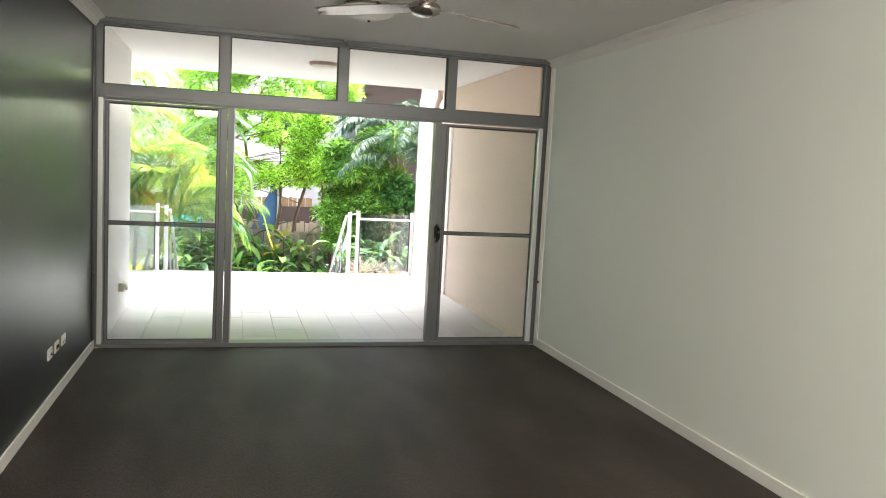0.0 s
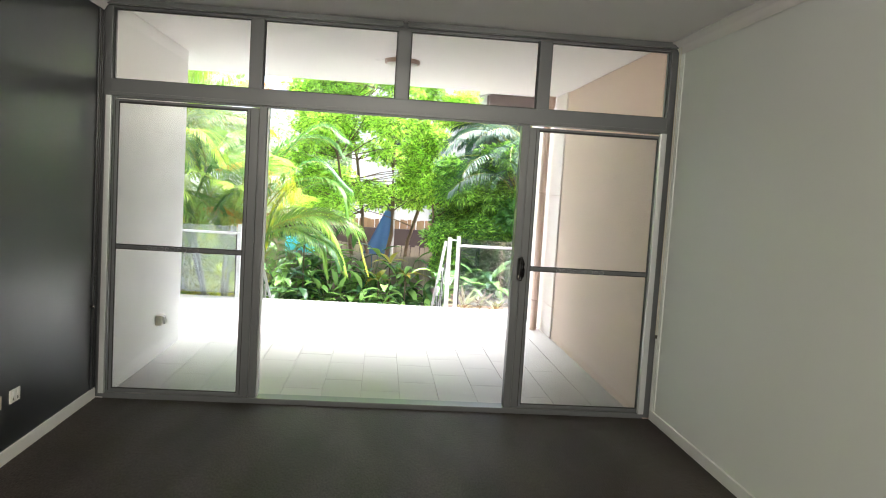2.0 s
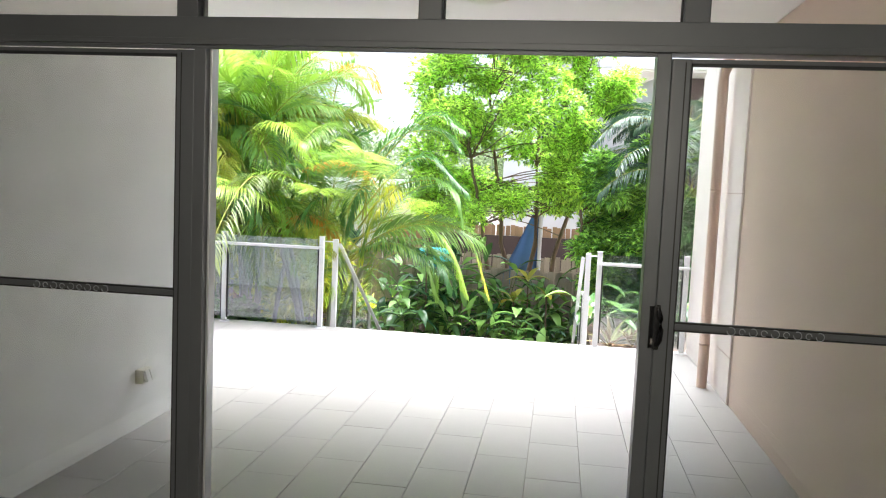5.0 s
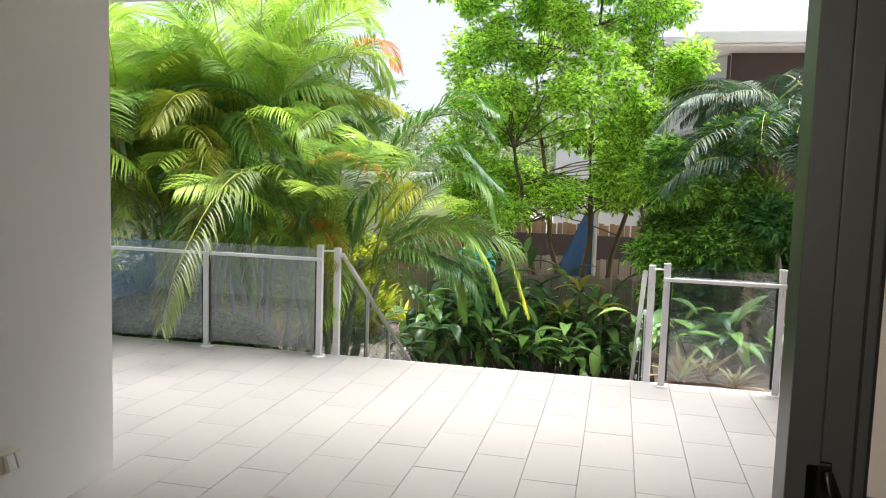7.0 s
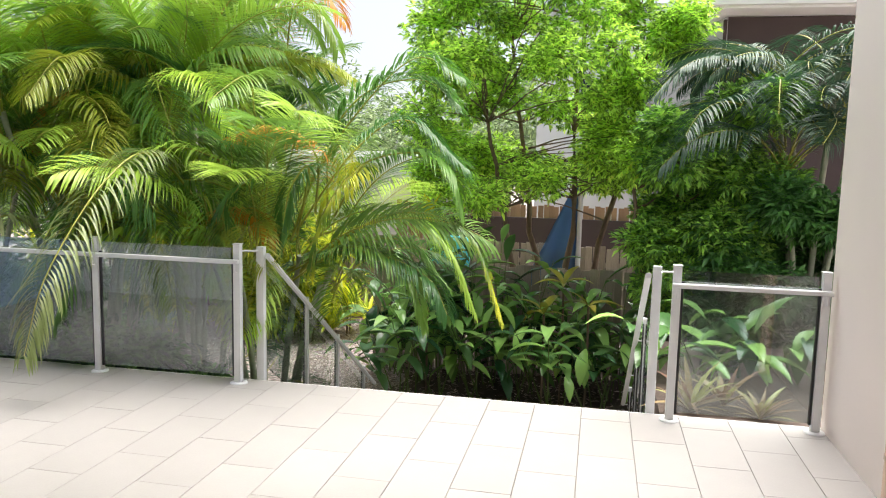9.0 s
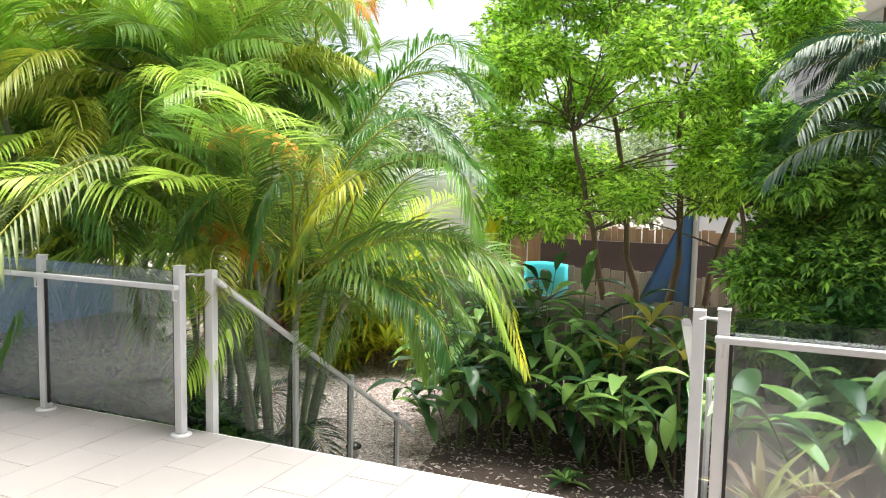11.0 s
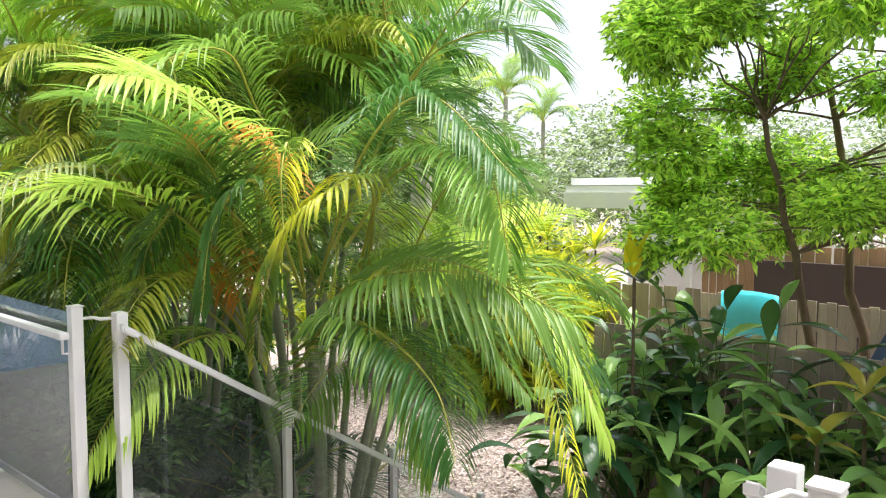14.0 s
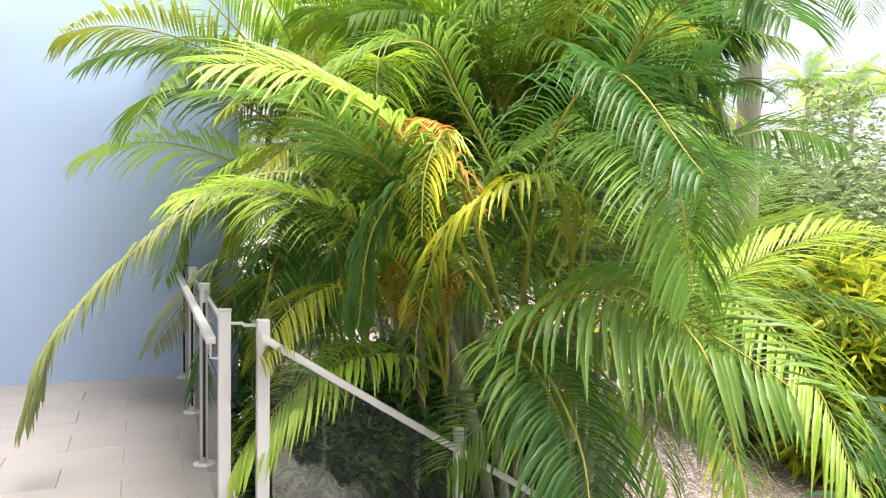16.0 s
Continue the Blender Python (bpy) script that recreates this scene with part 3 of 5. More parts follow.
fence_run("short pale grey post and tinted glass balustrade beside the terrace wall", [3.01, 3.87])

# ---- garden stairs ----
NR, RISE, GO = 7, 0.187, 0.29
ZG = ZT - NR * RISE
stairs = st(empty("stairs", (0, 0, 0)), "concrete garden stairs down from the terrace", "stairs")
for i in range(1, NR):
    box("step", 0.22, 2.86, YE + 0.013 + (i - 1) * GO, YE + 0.013 + i * GO, ZG - 0.05, ZT - i * RISE, M_CONC, stairs, 0.006)


def stair_rail(x, side):
    b = tagged(empty("stair_balustrade", (0, 0, 0)), "pale grey sloping stair rail with slim posts and tinted glass", "balustrade", "stair balustrades")
    slope = 0.635

    def rail_z(y):
        return 0.86 - slope * (y - 5.10)

    bm = bmesh.new()
    add_box(bm, x - 0.028, x + 0.028, 5.075, 5.125, ZT - 0.2, 0.93, 0.005)
    part("post", bm, M_RAIL, b)
    ys = (5.96, 6.73, 7.56)
    for y in ys:
        bm = bmesh.new()
        add_box(bm, x - 0.02, x + 0.02, y - 0.02, y + 0.02, max(ZG - 0.05, rail_z(y) - 1.05), rail_z(y) + 0.10, 0.004)
        part("post", bm, M_RAIL, b)
        bm = bmesh.new()
        add_box(bm, x - 0.021, x - 0.010, y - 0.0245, y - 0.0205, max(ZG, rail_z(y) - 0.95), rail_z(y) + 0.06)
        part("channel", bm, M_RUB, b)
        bm = bmesh.new()
        add_tube(bm, [(x - side * 0.02, y, rail_z(y) - 0.08), (x - side * 0.055, y, rail_z(y) - 0.075), (x - side * 0.055, y, rail_z(y) - 0.02)], 0.006, 8)
        part("bracket", bm, M_RAIL, b)
    xx = x - side * 0.055
    bm = bmesh.new()
    L = 7.80
    v = [bm.verts.new((xx + sx * 0.02, y, rail_z(y) + sz * 0.017)) for y in (5.08, L) for sx, sz in ((-1, -1), (1, -1), (1, 1), (-1, 1))]
    for f in ((0, 1, 2, 3), (7, 6, 5, 4), (0, 4, 5, 1), (1, 5, 6, 2), (2, 6, 7, 3), (3, 7, 4, 0)):
        bm.faces.new([v[i] for i in f])
    bmesh.ops.recalc_face_normals(bm, faces=bm.faces[:])
    bmesh.ops.bevel(bm, geom=bm.edges[:], offset=0.006, segments=2, affect="EDGES")
    part("handrail", bm, M_RAIL, b)
    yy = (5.10,) + ys
    for a, c in zip(yy, yy[1:]):
        bm = bmesh.new()
        a2, c2 = a + 0.04, c - 0.03
        v = [bm.verts.new((x + sx * 0.004, y, rail_z(y) + z)) for sx in (-1, 1) for y, z in ((a2, -0.78), (c2, -0.78), (c2, 0.02), (a2, 0.02))]
        for f in ((0, 1, 2, 3), (7, 6, 5, 4), (0, 4, 5, 1), (1, 5, 6, 2), (2, 6, 7, 3), (3, 7, 4, 0)):
            bm.faces.new([v[i] for i in f])
        bmesh.ops.recalc_face_normals(bm, faces=bm.faces[:])
        g = part("pane", bm, M_GLASS_R, b)
        g.visible_shadow = False


for x0, x1 in ((0.0905, 0.1465), (2.9285, 2.9845)):
    lk = tagged(empty("link_bar", (x0, 5.03, 0.905)), "short pale grey bar joining two balustrade posts", "bracket")
    bm = bmesh.new()
    add_tube(bm, [(-0.02, -0.07, 0), (0.0, 0.0, 0), (x1 - x0, 0.0, 0), (x1 - x0 + 0.02, 0.07, 0)], 0.007, 8)
    part("bar", bm, M_RAIL, lk)
stair_rail(0.175, -1)
stair_rail(2.90, 1)
# ---- ground ----
def ground_z(x, y):
    return ZG + 0.05 * noise.noise(Vector((x * 0.7, y * 0.7, 0))) * (1 if y > 7.5 else 0)


bm = bmesh.new()
gx = [-600, -120, -40] + [-14 + 0.35 * i for i in range(70)] + [40, 120, 600]
gy = [-600, -60, 5.07] + [5.2 + 0.33 * i for i in range(45)] + [40, 120, 600]
grid = [[bm.verts.new((x, y, ground_z(x, y) if 0 < y < 30 and abs(x) < 20 else ZG)) for x in gx] for y in gy]
for j in range(len(gy) - 1):
    for i in range(len(gx) - 1):
        f = bm.faces.new((grid[j][i], grid[j][i + 1], grid[j + 1][i + 1], grid[j + 1][i]))
        f.smooth = True
st(part("ground", bm, M_MULCH), "grey-brown mulch and leaf litter ground", "ground")


bm = bmesh.new()
rows = []
for j in range(22):
    y = 7.75 + 0.17 * j
    left = 0.15 + 0.35 * noise.noise(Vector((0, y * 1.3, 4.0))) - 0.12 * (y - 8.0)
    rows.append([bm.verts.new((left + (5.6 - left) * i / 18, y + 0.12 * noise.noise(Vector((i * 0.6, 3.0, 0))), 0)) for i in range(19)])
for q in rows:
    for v in q:
        v.co.z = ground_z(v.co.x, v.co.y) + 0.014
for a, b in zip(rows, rows[1:]):
    for i in range(18):
        bm.faces.new((a[i], a[i + 1], b[i + 1], b[i])).smooth = True
st(part("garden_bed", bm, M_SOIL), "dark soil under the ginger plants", "garden bed")


# ---- foliage helpers ----
def leaf_strip(bm, base, direction, up, length, width, droop, segs=4, fold=0.25, shape=0.45, mat_index=0):
    """A folded blade: starts along direction, sags by droop (radians over its length)."""
    d = direction.normalized()
    side = d.cross(up)
    if side.length < 1e-4:
        side = Vector((1, 0, 0))
    side.normalize()
    p = Vector(base)
    prev = None
    for i in range(segs + 1):
        t = i / segs
        w = width * (t / shape) ** 0.7 if t < shape else width * (1 - ((t - shape) / (1 - shape)) ** 1.6)
        w = max(w, 0.0008)
        nrm = side.cross(d).normalized()
        a = bm.verts.new(p - side * w * 0.5 + nrm * w * fold)
        b = bm.verts.new(p)
        c = bm.verts.new(p + side * w * 0.5 + nrm * w * fold)
        if prev:
            for q in ((prev[0], prev[1], b, a), (prev[1], prev[2], c, b)):
                f = bm.faces.new(q)
                f.smooth = True
                f.material_index = mat_index
        prev = (a, b, c)
        step = length / segs
        p = p + d * step
        d = (d + Vector((0, 0, -1)) * (droop / segs)).normalized()


def frond_mesh(name, length, start, end, leaf_mat, rng, pairs=62, leaflet=0.42, droop=1.1, curl=0.0, width=0.024, stalk=0.22, lift=0.45, ctrl=None):
    """A feather palm frond from the origin along +x: start and end are its slopes in degrees."""
    bm = bmesh.new()
    n = 22
    pts, dirs = [], []
    p = Vector((0, 0, 0))
    for i in range(n + 1):
        t = i / n
        a = radians(start + (end - start) * t ** 1.25)
        d = Vector((math.cos(a), curl * t, math.sin(a))).normalized()
        pts.append(p.copy())
        dirs.append(d)
        p = p + d * length / n
    if ctrl:
        c = [Vector(q) for q in ctrl]
        c = [c[0] * 2 - c[1]] + c + [c[-1] * 2 - c[-2]]
        pts = []
        for i in range(n + 1):
            u = i / n * (len(c) - 3)
            k = min(int(u), len(c) - 4)
            u -= k
            a0, a1, a2, a3 = c[k:k + 4]
            pts.append(0.5 * (2 * a1 + (a2 - a0) * u + (2 * a0 - 5 * a1 + 4 * a2 - a3) * u * u + (3 * a1 - a0 - 3 * a2 + a3) * u ** 3))
        dirs = [(pts[min(i + 1, n)] - pts[max(i - 1, 0)]).normalized() for i in range(n + 1)]
    add_tube(bm, pts, [0.012 * (1 - 0.82 * i / n) for i in range(n + 1)], 5)
    for f in bm.faces:
        f.material_index = 1
    for k in range(pairs):
        t = stalk + (1 - stalk) * (k + 0.5) / pairs
        u = t * n
        i = min(int(u), n - 1)
        q = pts[i].lerp(pts[i + 1], u - i)
        d = dirs[i]
        s = math.sin(math.pi * min(1, 0.12 + 0.88 * (t - stalk) / (1 - stalk) * 0.93)) ** 0.6
        for side in (-1, 1):
            lat = d.cross(Vector((0, 0, 1))).normalized() * side
            upv = lat.cross(d) * side
            upv = d.cross(lat) * -side if upv.z < 0 else upv
            fwd = 0.30 + 0.75 * t
            ld = lat + d * fwd + Vector((0, 0, 1)) * (lift * (1 - t * 0.7)) + Vector([rng.uniform(-0.13, 0.13) for _ in range(3)]) * 0.7
            ln = leaflet * s * rng.uniform(0.85, 1.1)
            leaf_strip(bm, q, ld, Vector((0, 0, 1)), ln, width * rng.uniform(0.8, 1.15), droop * rng.uniform(0.6, 1.4), 4, 0.2, 0.35)
    me = bpy.data.meshes.new(name)
    bm.to_mesh(me)
    bm.free()
    me.materials.append(leaf_mat)
    me.materials.append(M_RACHIS)
    return me


def leaf_cloud(name, centers, radii, count, size, material, rng, aspect=0.42, parent=None, spray=5, flat=0.5):
    """Many small folded leaves in sprays near the shells of clumps, as one mesh."""
    area = np.array([r[0] * r[1] for r in radii])
    pick = np.repeat(np.arange(len(radii)), np.maximum(1, (count * area / area.sum()).astype(int)))
    c, r = np.array(centers)[pick], np.array(radii)[pick]
    k = len(pick)

    def unit(v):
        return v / (np.linalg.norm(v, axis=-1, keepdims=True) + 1e-9)

    v = unit(rng.normal(size=(k, 3)))
    base = c + v * r * rng.uniform(0.35, 1.1, (k, 1))
    out = unit(v + np.array([0, 0, 0.15]) + rng.normal(size=(k, 3)) * 0.6)
    side = unit(np.cross(out, [0, 0, 1.0]))
    ang = (np.arange(spray) / max(1, spray - 1) - 0.5) * 2.6
    d = out[:, None] * np.cos(ang)[None, :, None] + side[:, None] * np.sin(ang)[None, :, None]
    d[..., 2] += rng.uniform(-0.4, 0.15, (k, spray))
    d = unit(d)
    s = unit(np.cross(d, np.array([0, 0, 1.0]) + rng.normal(size=(k, spray, 3)) * 0.35))
    L = size * rng.uniform(0.65, 1.25, (k, spray, 1))
    W = L * aspect * 0.5
    o = base[:, None] + out[:, None] * (size * 0.25 * (2 - np.abs(np.arange(spray) - (spray - 1) / 2))[None, :, None])
    nrm = np.cross(s, d)
    mid = o + d * L * 0.45
    tip = o + d * L - np.array([0, 0, 1.0]) * L * 0.18
    vv = np.stack([o, mid + s * W + nrm * W * 0.3, tip, mid - s * W + nrm * W * 0.3], axis=2).reshape(-1, 3)
    n = len(vv) // 4
    i0 = (np.arange(n) * 4)[:, None]
    ff = np.concatenate([i0 + [0, 1, 2], i0 + [0, 2, 3]], axis=1).reshape(-1, 3)
    me = bpy.data.meshes.new(name)
    me.from_pydata(vv.tolist(), [], ff.tolist())
    me.materials.append(material)
    ob = new(name, me)
    ob.parent = parent
    return ob


def curve_pts(a, b, sag, rng, n=8, wob=0.04):
    a, b = Vector(a), Vector(b)
    out = []
    for i in range(n + 1):
        t = i / n
        p = a.lerp(b, t) + Vector((0, 0, sag * math.sin(math.pi * t)))
        if 0 < i < n:
            p += Vector((rng.uniform(-wob, wob), rng.uniform(-wob, wob), 0))
        out.append(p)
    return out


rng = random.Random(7)
r00 = random.Random(17)
nrng = np.random.default_rng(11)

FR_UP = [frond_mesh("frond", 2.1, 78, e, M_PALM, rng, 60, 0.56, 0.7, c, 0.023) for e, c in ((5, 0.1), (-15, -0.12), (25, 0.05))]
FR_MID = [frond_mesh("frond", 1.9, 58, e, M_PALM, rng, 56, 0.52, 1.3, c, 0.023) for e, c in ((-40, 0.12), (-58, -0.15), (-25, 0.0), (-70, 0.2))]
FR_LOW = [frond_mesh("frond", 1.7, 30, e, M_PALM, rng, 52, 0.46, 1.9, c, 0.022) for e, c in ((-65, 0.15), (-80, -0.1), (-50, 0.05))]
FR_Y = [frond_mesh("frond", 1.9, 55, e, M_PALM_Y, rng, 60, 0.45, 1.4, c, 0.020) for e, c in ((-60, 0.2), (-35, -0.1))]
FR_O = [frond_mesh("frond", 1.3, 60, -70, M_PALM_O, rng, 38, 0.36, 2.4, 0.3, 0.02)]


def cane_palm(name, x, y, culms, height, spread, label, n_up, n_mid, n_low, n_y=2, n_o=0, scale=1.0, seed=1, mats=None, zbase=None, turn=(0, 360)):
    """A clump of ringed canes, each with a crown of arching fronds."""
    r = random.Random(seed)
    zb = ZG if zbase is None else zbase
    palm = tagged(empty(name, (x, y, zb)), label, "palm")
    tops = []
    for k in range(culms):
        a = 2 * math.pi * (k + r.random() * 0.6) / culms
        rad = spread * r.uniform(0.25, 0.6)
        foot = Vector((math.cos(a) * rad * 0.6, math.sin(a) * rad * 0.6, -0.03))
        h = height * r.uniform(0.72, 1.08)
        tip = Vector((math.cos(a) * (rad * 1.6 + 0.1), math.sin(a) * (rad * 1.6 + 0.1), h))
        pts = []
        for i in range(25):
            t = i / 24
            pts.append(foot.lerp(tip, t) + Vector((0, 0, 0)) + Vector((math.cos(a), math.sin(a), 0)) * 0.10 * math.sin(math.pi * t) * -1)
        bm = bmesh.new()
        add_tube(bm, pts, [(0.036 - 0.010 * i / 24) * (1.10 if i % 3 == 0 else 0.97) for i in range(25)], 10)
        part("trunk", bm, M_CULM, palm)
        tops.append((tip, a))

    def place(me, kind_turn, elev=0.0):
        tip, a = r.choice(tops)
        yaw = radians(r.uniform(*turn)) if r.random() < 0.5 else a + r.uniform(-1.1, 1.1)
        ob = new("frond", me)
        ob.parent = palm
        s = scale * r.uniform(0.8, 1.12)
        ob.matrix_basis = Matrix.Translation(tip + Vector((0, 0, r.uniform(-0.35, 0.1)))) @ Matrix.Rotation(yaw, 4, "Z") @ Matrix.Rotation(r.uniform(-0.5, 0.5), 4, "X") @ Matrix.Rotation(elev + r.uniform(-0.12, 0.12), 4, "Y") @ Matrix.Scale(s, 4)

    f_up, f_mid, f_low, f_y, f_o = mats or (FR_UP, FR_MID, FR_LOW, FR_Y, FR_O)
    for group, count in ((f_up, n_up), (f_mid, n_mid), (f_low, n_low), (f_y, n_y), (f_o, n_o)):
        for _ in range(count):
            place(r.choice(group), 0)
    return palm


def frond_at(parent, me, at, yaw, scale=1.0, roll=0.0, pitch=0.0):
    """One frond whose base is at a world point."""
    ob = new("frond", me)
    ob.parent = parent
    ob.matrix_basis = Matrix.Translation(Vector(at) - parent.location) @ Matrix.Rotation(radians(yaw), 4, "Z") @ Matrix.Rotation(radians(roll), 4, "X") @ Matrix.Rotation(radians(pitch), 4, "Y") @ Matrix.Scale(scale, 4)
    return ob


# ---- the large palm clump by the stairs ----
P1 = cane_palm("palm_clump", -0.50, 6.75, 8, 2.2, 0.7, "golden cane palm clump with arching green and yellow fronds", 16, 13, 2, 3, 1, 0.9, 3)
P2 = cane_palm("palm_clump", -2.3, 6.7, 9, 3.25, 0.8, "golden cane palm clump overhanging the terrace balustrade", 24, 40, 18, 14, 1, 1.05, 5)
P3 = cane_palm("palm_clump", -1.9, 7.8, 8, 4.0, 0.8, "tall golden cane palm clump behind the stair clump", 34, 30, 6, 6, 1, 1.0, 8)
P4 = cane_palm("palm_clump", -4.4, 7.4, 8, 3.7, 0.9, "golden cane palm clump beside the pale blue wall", 24, 30, 12, 12, 0, 1.1, 9)


def arc_frond(parent, ctrl, material, leaflet=0.42, droop=1.5, pairs=70, width=0.018, lift=0.45):
    """One long frond that follows a few bends, from its sheath to its tip."""
    base = Vector(ctrl[0])
    me = frond_mesh("frond", 1, 0, 0, material, rng, pairs, leaflet, droop, 0, width, 0.16, lift, [tuple(Vector(c) - base) for c in ctrl])
    ob = new("frond", me)
    ob.parent = parent
    ob.location = base - parent.location
    return ob


arc_frond(P1, [(-0.2, 6.5, 0.45), (0.5, 6.25, 0.95), (1.0, 6.2, 1.13), (1.5, 6.2, 0.95), (1.78, 6.2, 0.25)], M_PALM_YG, 0.27, 1.8, 84, 0.012)
arc_frond(P1, [(-0.3, 6.5, 0.5), (0.3, 6.3, 0.78), (0.85, 6.5, 0.86), (1.25, 6.6, 0.45)], M_PALM, 0.32, 2.0)
arc_frond(P1, [(-0.1, 6.7, 0.8), (0.6, 6.9, 1.05), (1.1, 7.0, 0.80), (1.4, 7.1, 0.15)], M_PALM, 0.42, 1.9)
arc_frond(P1, [(0.20, 6.1, 1.1), (0.30, 5.85, 1.58), (0.0, 5.78, 1.78), (-0.40, 5.75, 1.70)], M_PALM_O, 0.30, 2.4, 46, 0.02)
arc_frond(P1, [(0.22, 6.5, 1.04), (0.48, 6.3, 1.4), (0.61, 6.1, 1.51), (0.59, 5.9, 1.44), (0.47, 5.75, 1.26), (0.36, 5.7, 0.95), (0.31, 5.7, 0.63)], M_PALM_YG, 0.26, 2.6, 60, 0.019)
arc_frond(P1, [(-0.1, 6.3, 0.84), (0.22, 6.0, 1.39), (0.50, 5.75, 1.63), (0.56, 5.69, 1.64), (0.62, 5.62, 1.5), (0.66, 5.6, 1.28)], M_PALM_YG, 0.20, 2.6, 46, 0.013)
arc_frond(P1, [(-0.55, 6.8, 0.9), (-0.90, 6.7, 1.67), (-1.10, 6.5, 2.16), (-1.5, 6.3, 2.44), (-2.0, 6.0, 2.45)], M_PALM_G, 0.55, 0.9, 92, 0.020)
arc_frond(P1, [(0.02, 6.6, 0.96), (0.45, 6.4, 1.47), (0.95, 6.3, 1.62), (1.31, 6.2, 1.51), (1.42, 6.2, 1.15)], M_PALM_G, 0.42, 1.4, 84, 0.017)
arc_frond(P1, [(0.12, 6.6, 1.03), (0.12, 6.7, 1.73), (0.46, 6.7, 2.15), (0.95, 6.7, 2.25), (1.26, 6.7, 2.05)], M_PALM_G, 0.50, 1.0, 84, 0.021)
arc_frond(P1, [(-0.21, 6.3, 0.50), (0.35, 6.15, 0.78), (0.80, 6.05, 0.78), (1.22, 5.95, 0.62), (1.38, 5.9, 0.35)], M_PALM_G, 0.36, 1.8, 76, 0.019)
arc_frond(P1, [(-0.8, 6.3, 0.75), (-0.70, 5.9, 1.20), (-0.5, 5.65, 1.13), (-0.40, 5.5, 0.87), (-0.42, 5.45, 0.50)], M_PALM_G, 0.34, 2.4, 56, 0.017)
arc_frond(P2, [(-2.0, 6.4, 1.2), (-1.95, 6.1, 1.80), (-1.70, 5.8, 2.01), (-1.35, 5.55, 1.86), (-1.2, 5.5, 1.47)], M_PALM_Y, 0.36, 2.0, 56, 0.018)
arc_frond(P2, [(-2.3, 6.0, 0.7), (-1.80, 5.6, 1.15), (-1.2, 5.35, 1.0), (-0.88, 5.22, 0.75), (-0.78, 5.18, 0.42)], M_PALM_G, 0.32, 2.3, 56, 0.016)
arc_frond(P3, [(-0.7, 7.6, 2.3), (-0.5, 7.3, 2.95), (-0.15, 7.2, 3.1), (0.1, 7.15, 2.8)], M_PALM_O, 0.36, 1.8, 48, 0.018)
arc_frond(P1, [(-0.2, 6.6, 1.1), (0.35, 6.6, 1.9), (0.9, 6.6, 2.42), (1.35, 6.5, 2.25)], M_PALM, 0.42, 1.2)
arc_frond(P1, [(-0.1, 6.4, 0.9), (0.5, 6.2, 1.62), (0.95, 6.2, 1.88), (1.45, 6.2, 1.5)], M_PALM, 0.42, 1.5)
arc_frond(P1, [(-0.1, 6.2, 1.0), (-0.5, 5.75, 1.53), (-1.0, 5.6, 1.56), (-1.65, 5.5, 0.95)], M_PALM, 0.42, 2.2, 66, 0.021)
arc_frond(P1, [(-0.3, 6.2, 1.1), (-0.05, 5.65, 1.42), (-0.3, 5.5, 1.2), (-0.25, 5.4, 0.85)], M_PALM, 0.28, 1.8)
arc_frond(P1, [(0.0, 6.2, 0.9), (0.28, 5.75, 1.48), (0.2, 5.55, 1.3), (0.15, 5.50, 0.88)], M_PALM, 0.26, 2.0)
arc_frond(P1, [(-0.2, 6.3, 0.4), (0.5, 6.05, 0.83), (1.0, 6.0, 0.66), (1.18, 6.0, 0.25)], M_PALM, 0.38, 2.0)
arc_frond(P1, [(-0.4, 6.6, 1.2), (-0.38, 6.2, 1.9), (-0.3, 5.9, 2.2), (-0.35, 5.3, 1.95)], M_PALM, 0.45, 1.3)
arc_frond(P1, [(-0.2, 6.7, 1.1), (0.1, 7.0, 1.72), (0.1, 7.35, 1.58), (0.1, 7.4, 1.05)], M_PALM, 0.42, 1.6)
arc_frond(P2, [(-1.0, 6.4, 1.1), (-0.9, 5.5, 1.56), (-0.9, 4.9, 1.38), (-0.92, 4.3, 0.80), (-0.95, 4.1, 0.30)], M_PALM_W, 0.40, 2.4, 66, 0.020)
arc_frond(P2, [(-1.9, 6.1, 0.8), (-1.5, 5.4, 1.12), (-1.3, 5.1, 0.85), (-1.4, 4.95, 0.30)], M_PALM, 0.40, 2.2)
arc_frond(P2, [(-2.3, 6.0, 0.8), (-2.1, 5.3, 1.05), (-2.3, 4.95, 0.75), (-2.6, 4.7, 0.35)], M_PALM_W, 0.40, 2.2)
arc_frond(P2, [(-1.8, 6.2, 1.0), (-1.2, 5.6, 1.35), (-0.8, 5.3, 1.1), (-0.7, 5.2, 0.60)], M_PALM, 0.38, 2.2)
arc_frond(P2, [(-1.8, 6.3, 1.3), (-1.5, 5.7, 1.75), (-1.3, 5.3, 1.6), (-1.25, 5.1, 1.15)], M_PALM_Y, 0.38, 1.8)
arc_frond(P2, [(-2.0, 6.4, 1.5), (-1.8, 5.9, 2.2), (-1.7, 5.5, 2.3), (-1.7, 5.1, 1.95)], M_PALM_Y, 0.42, 1.4)
arc_frond(P2, [(-1.4, 6.4, 1.4), (-1.0, 6.0, 2.1), (-0.6, 5.8, 2.15), (-0.3, 5.7, 1.75)], M_PALM, 0.42, 1.5)
arc_frond(P2, [(-2.6, 6.3, 1.2), (-2.7, 5.5, 1.6), (-2.9, 5.0, 1.3), (-3.1, 4.8, 0.8)], M_PALM, 0.42, 1.9)

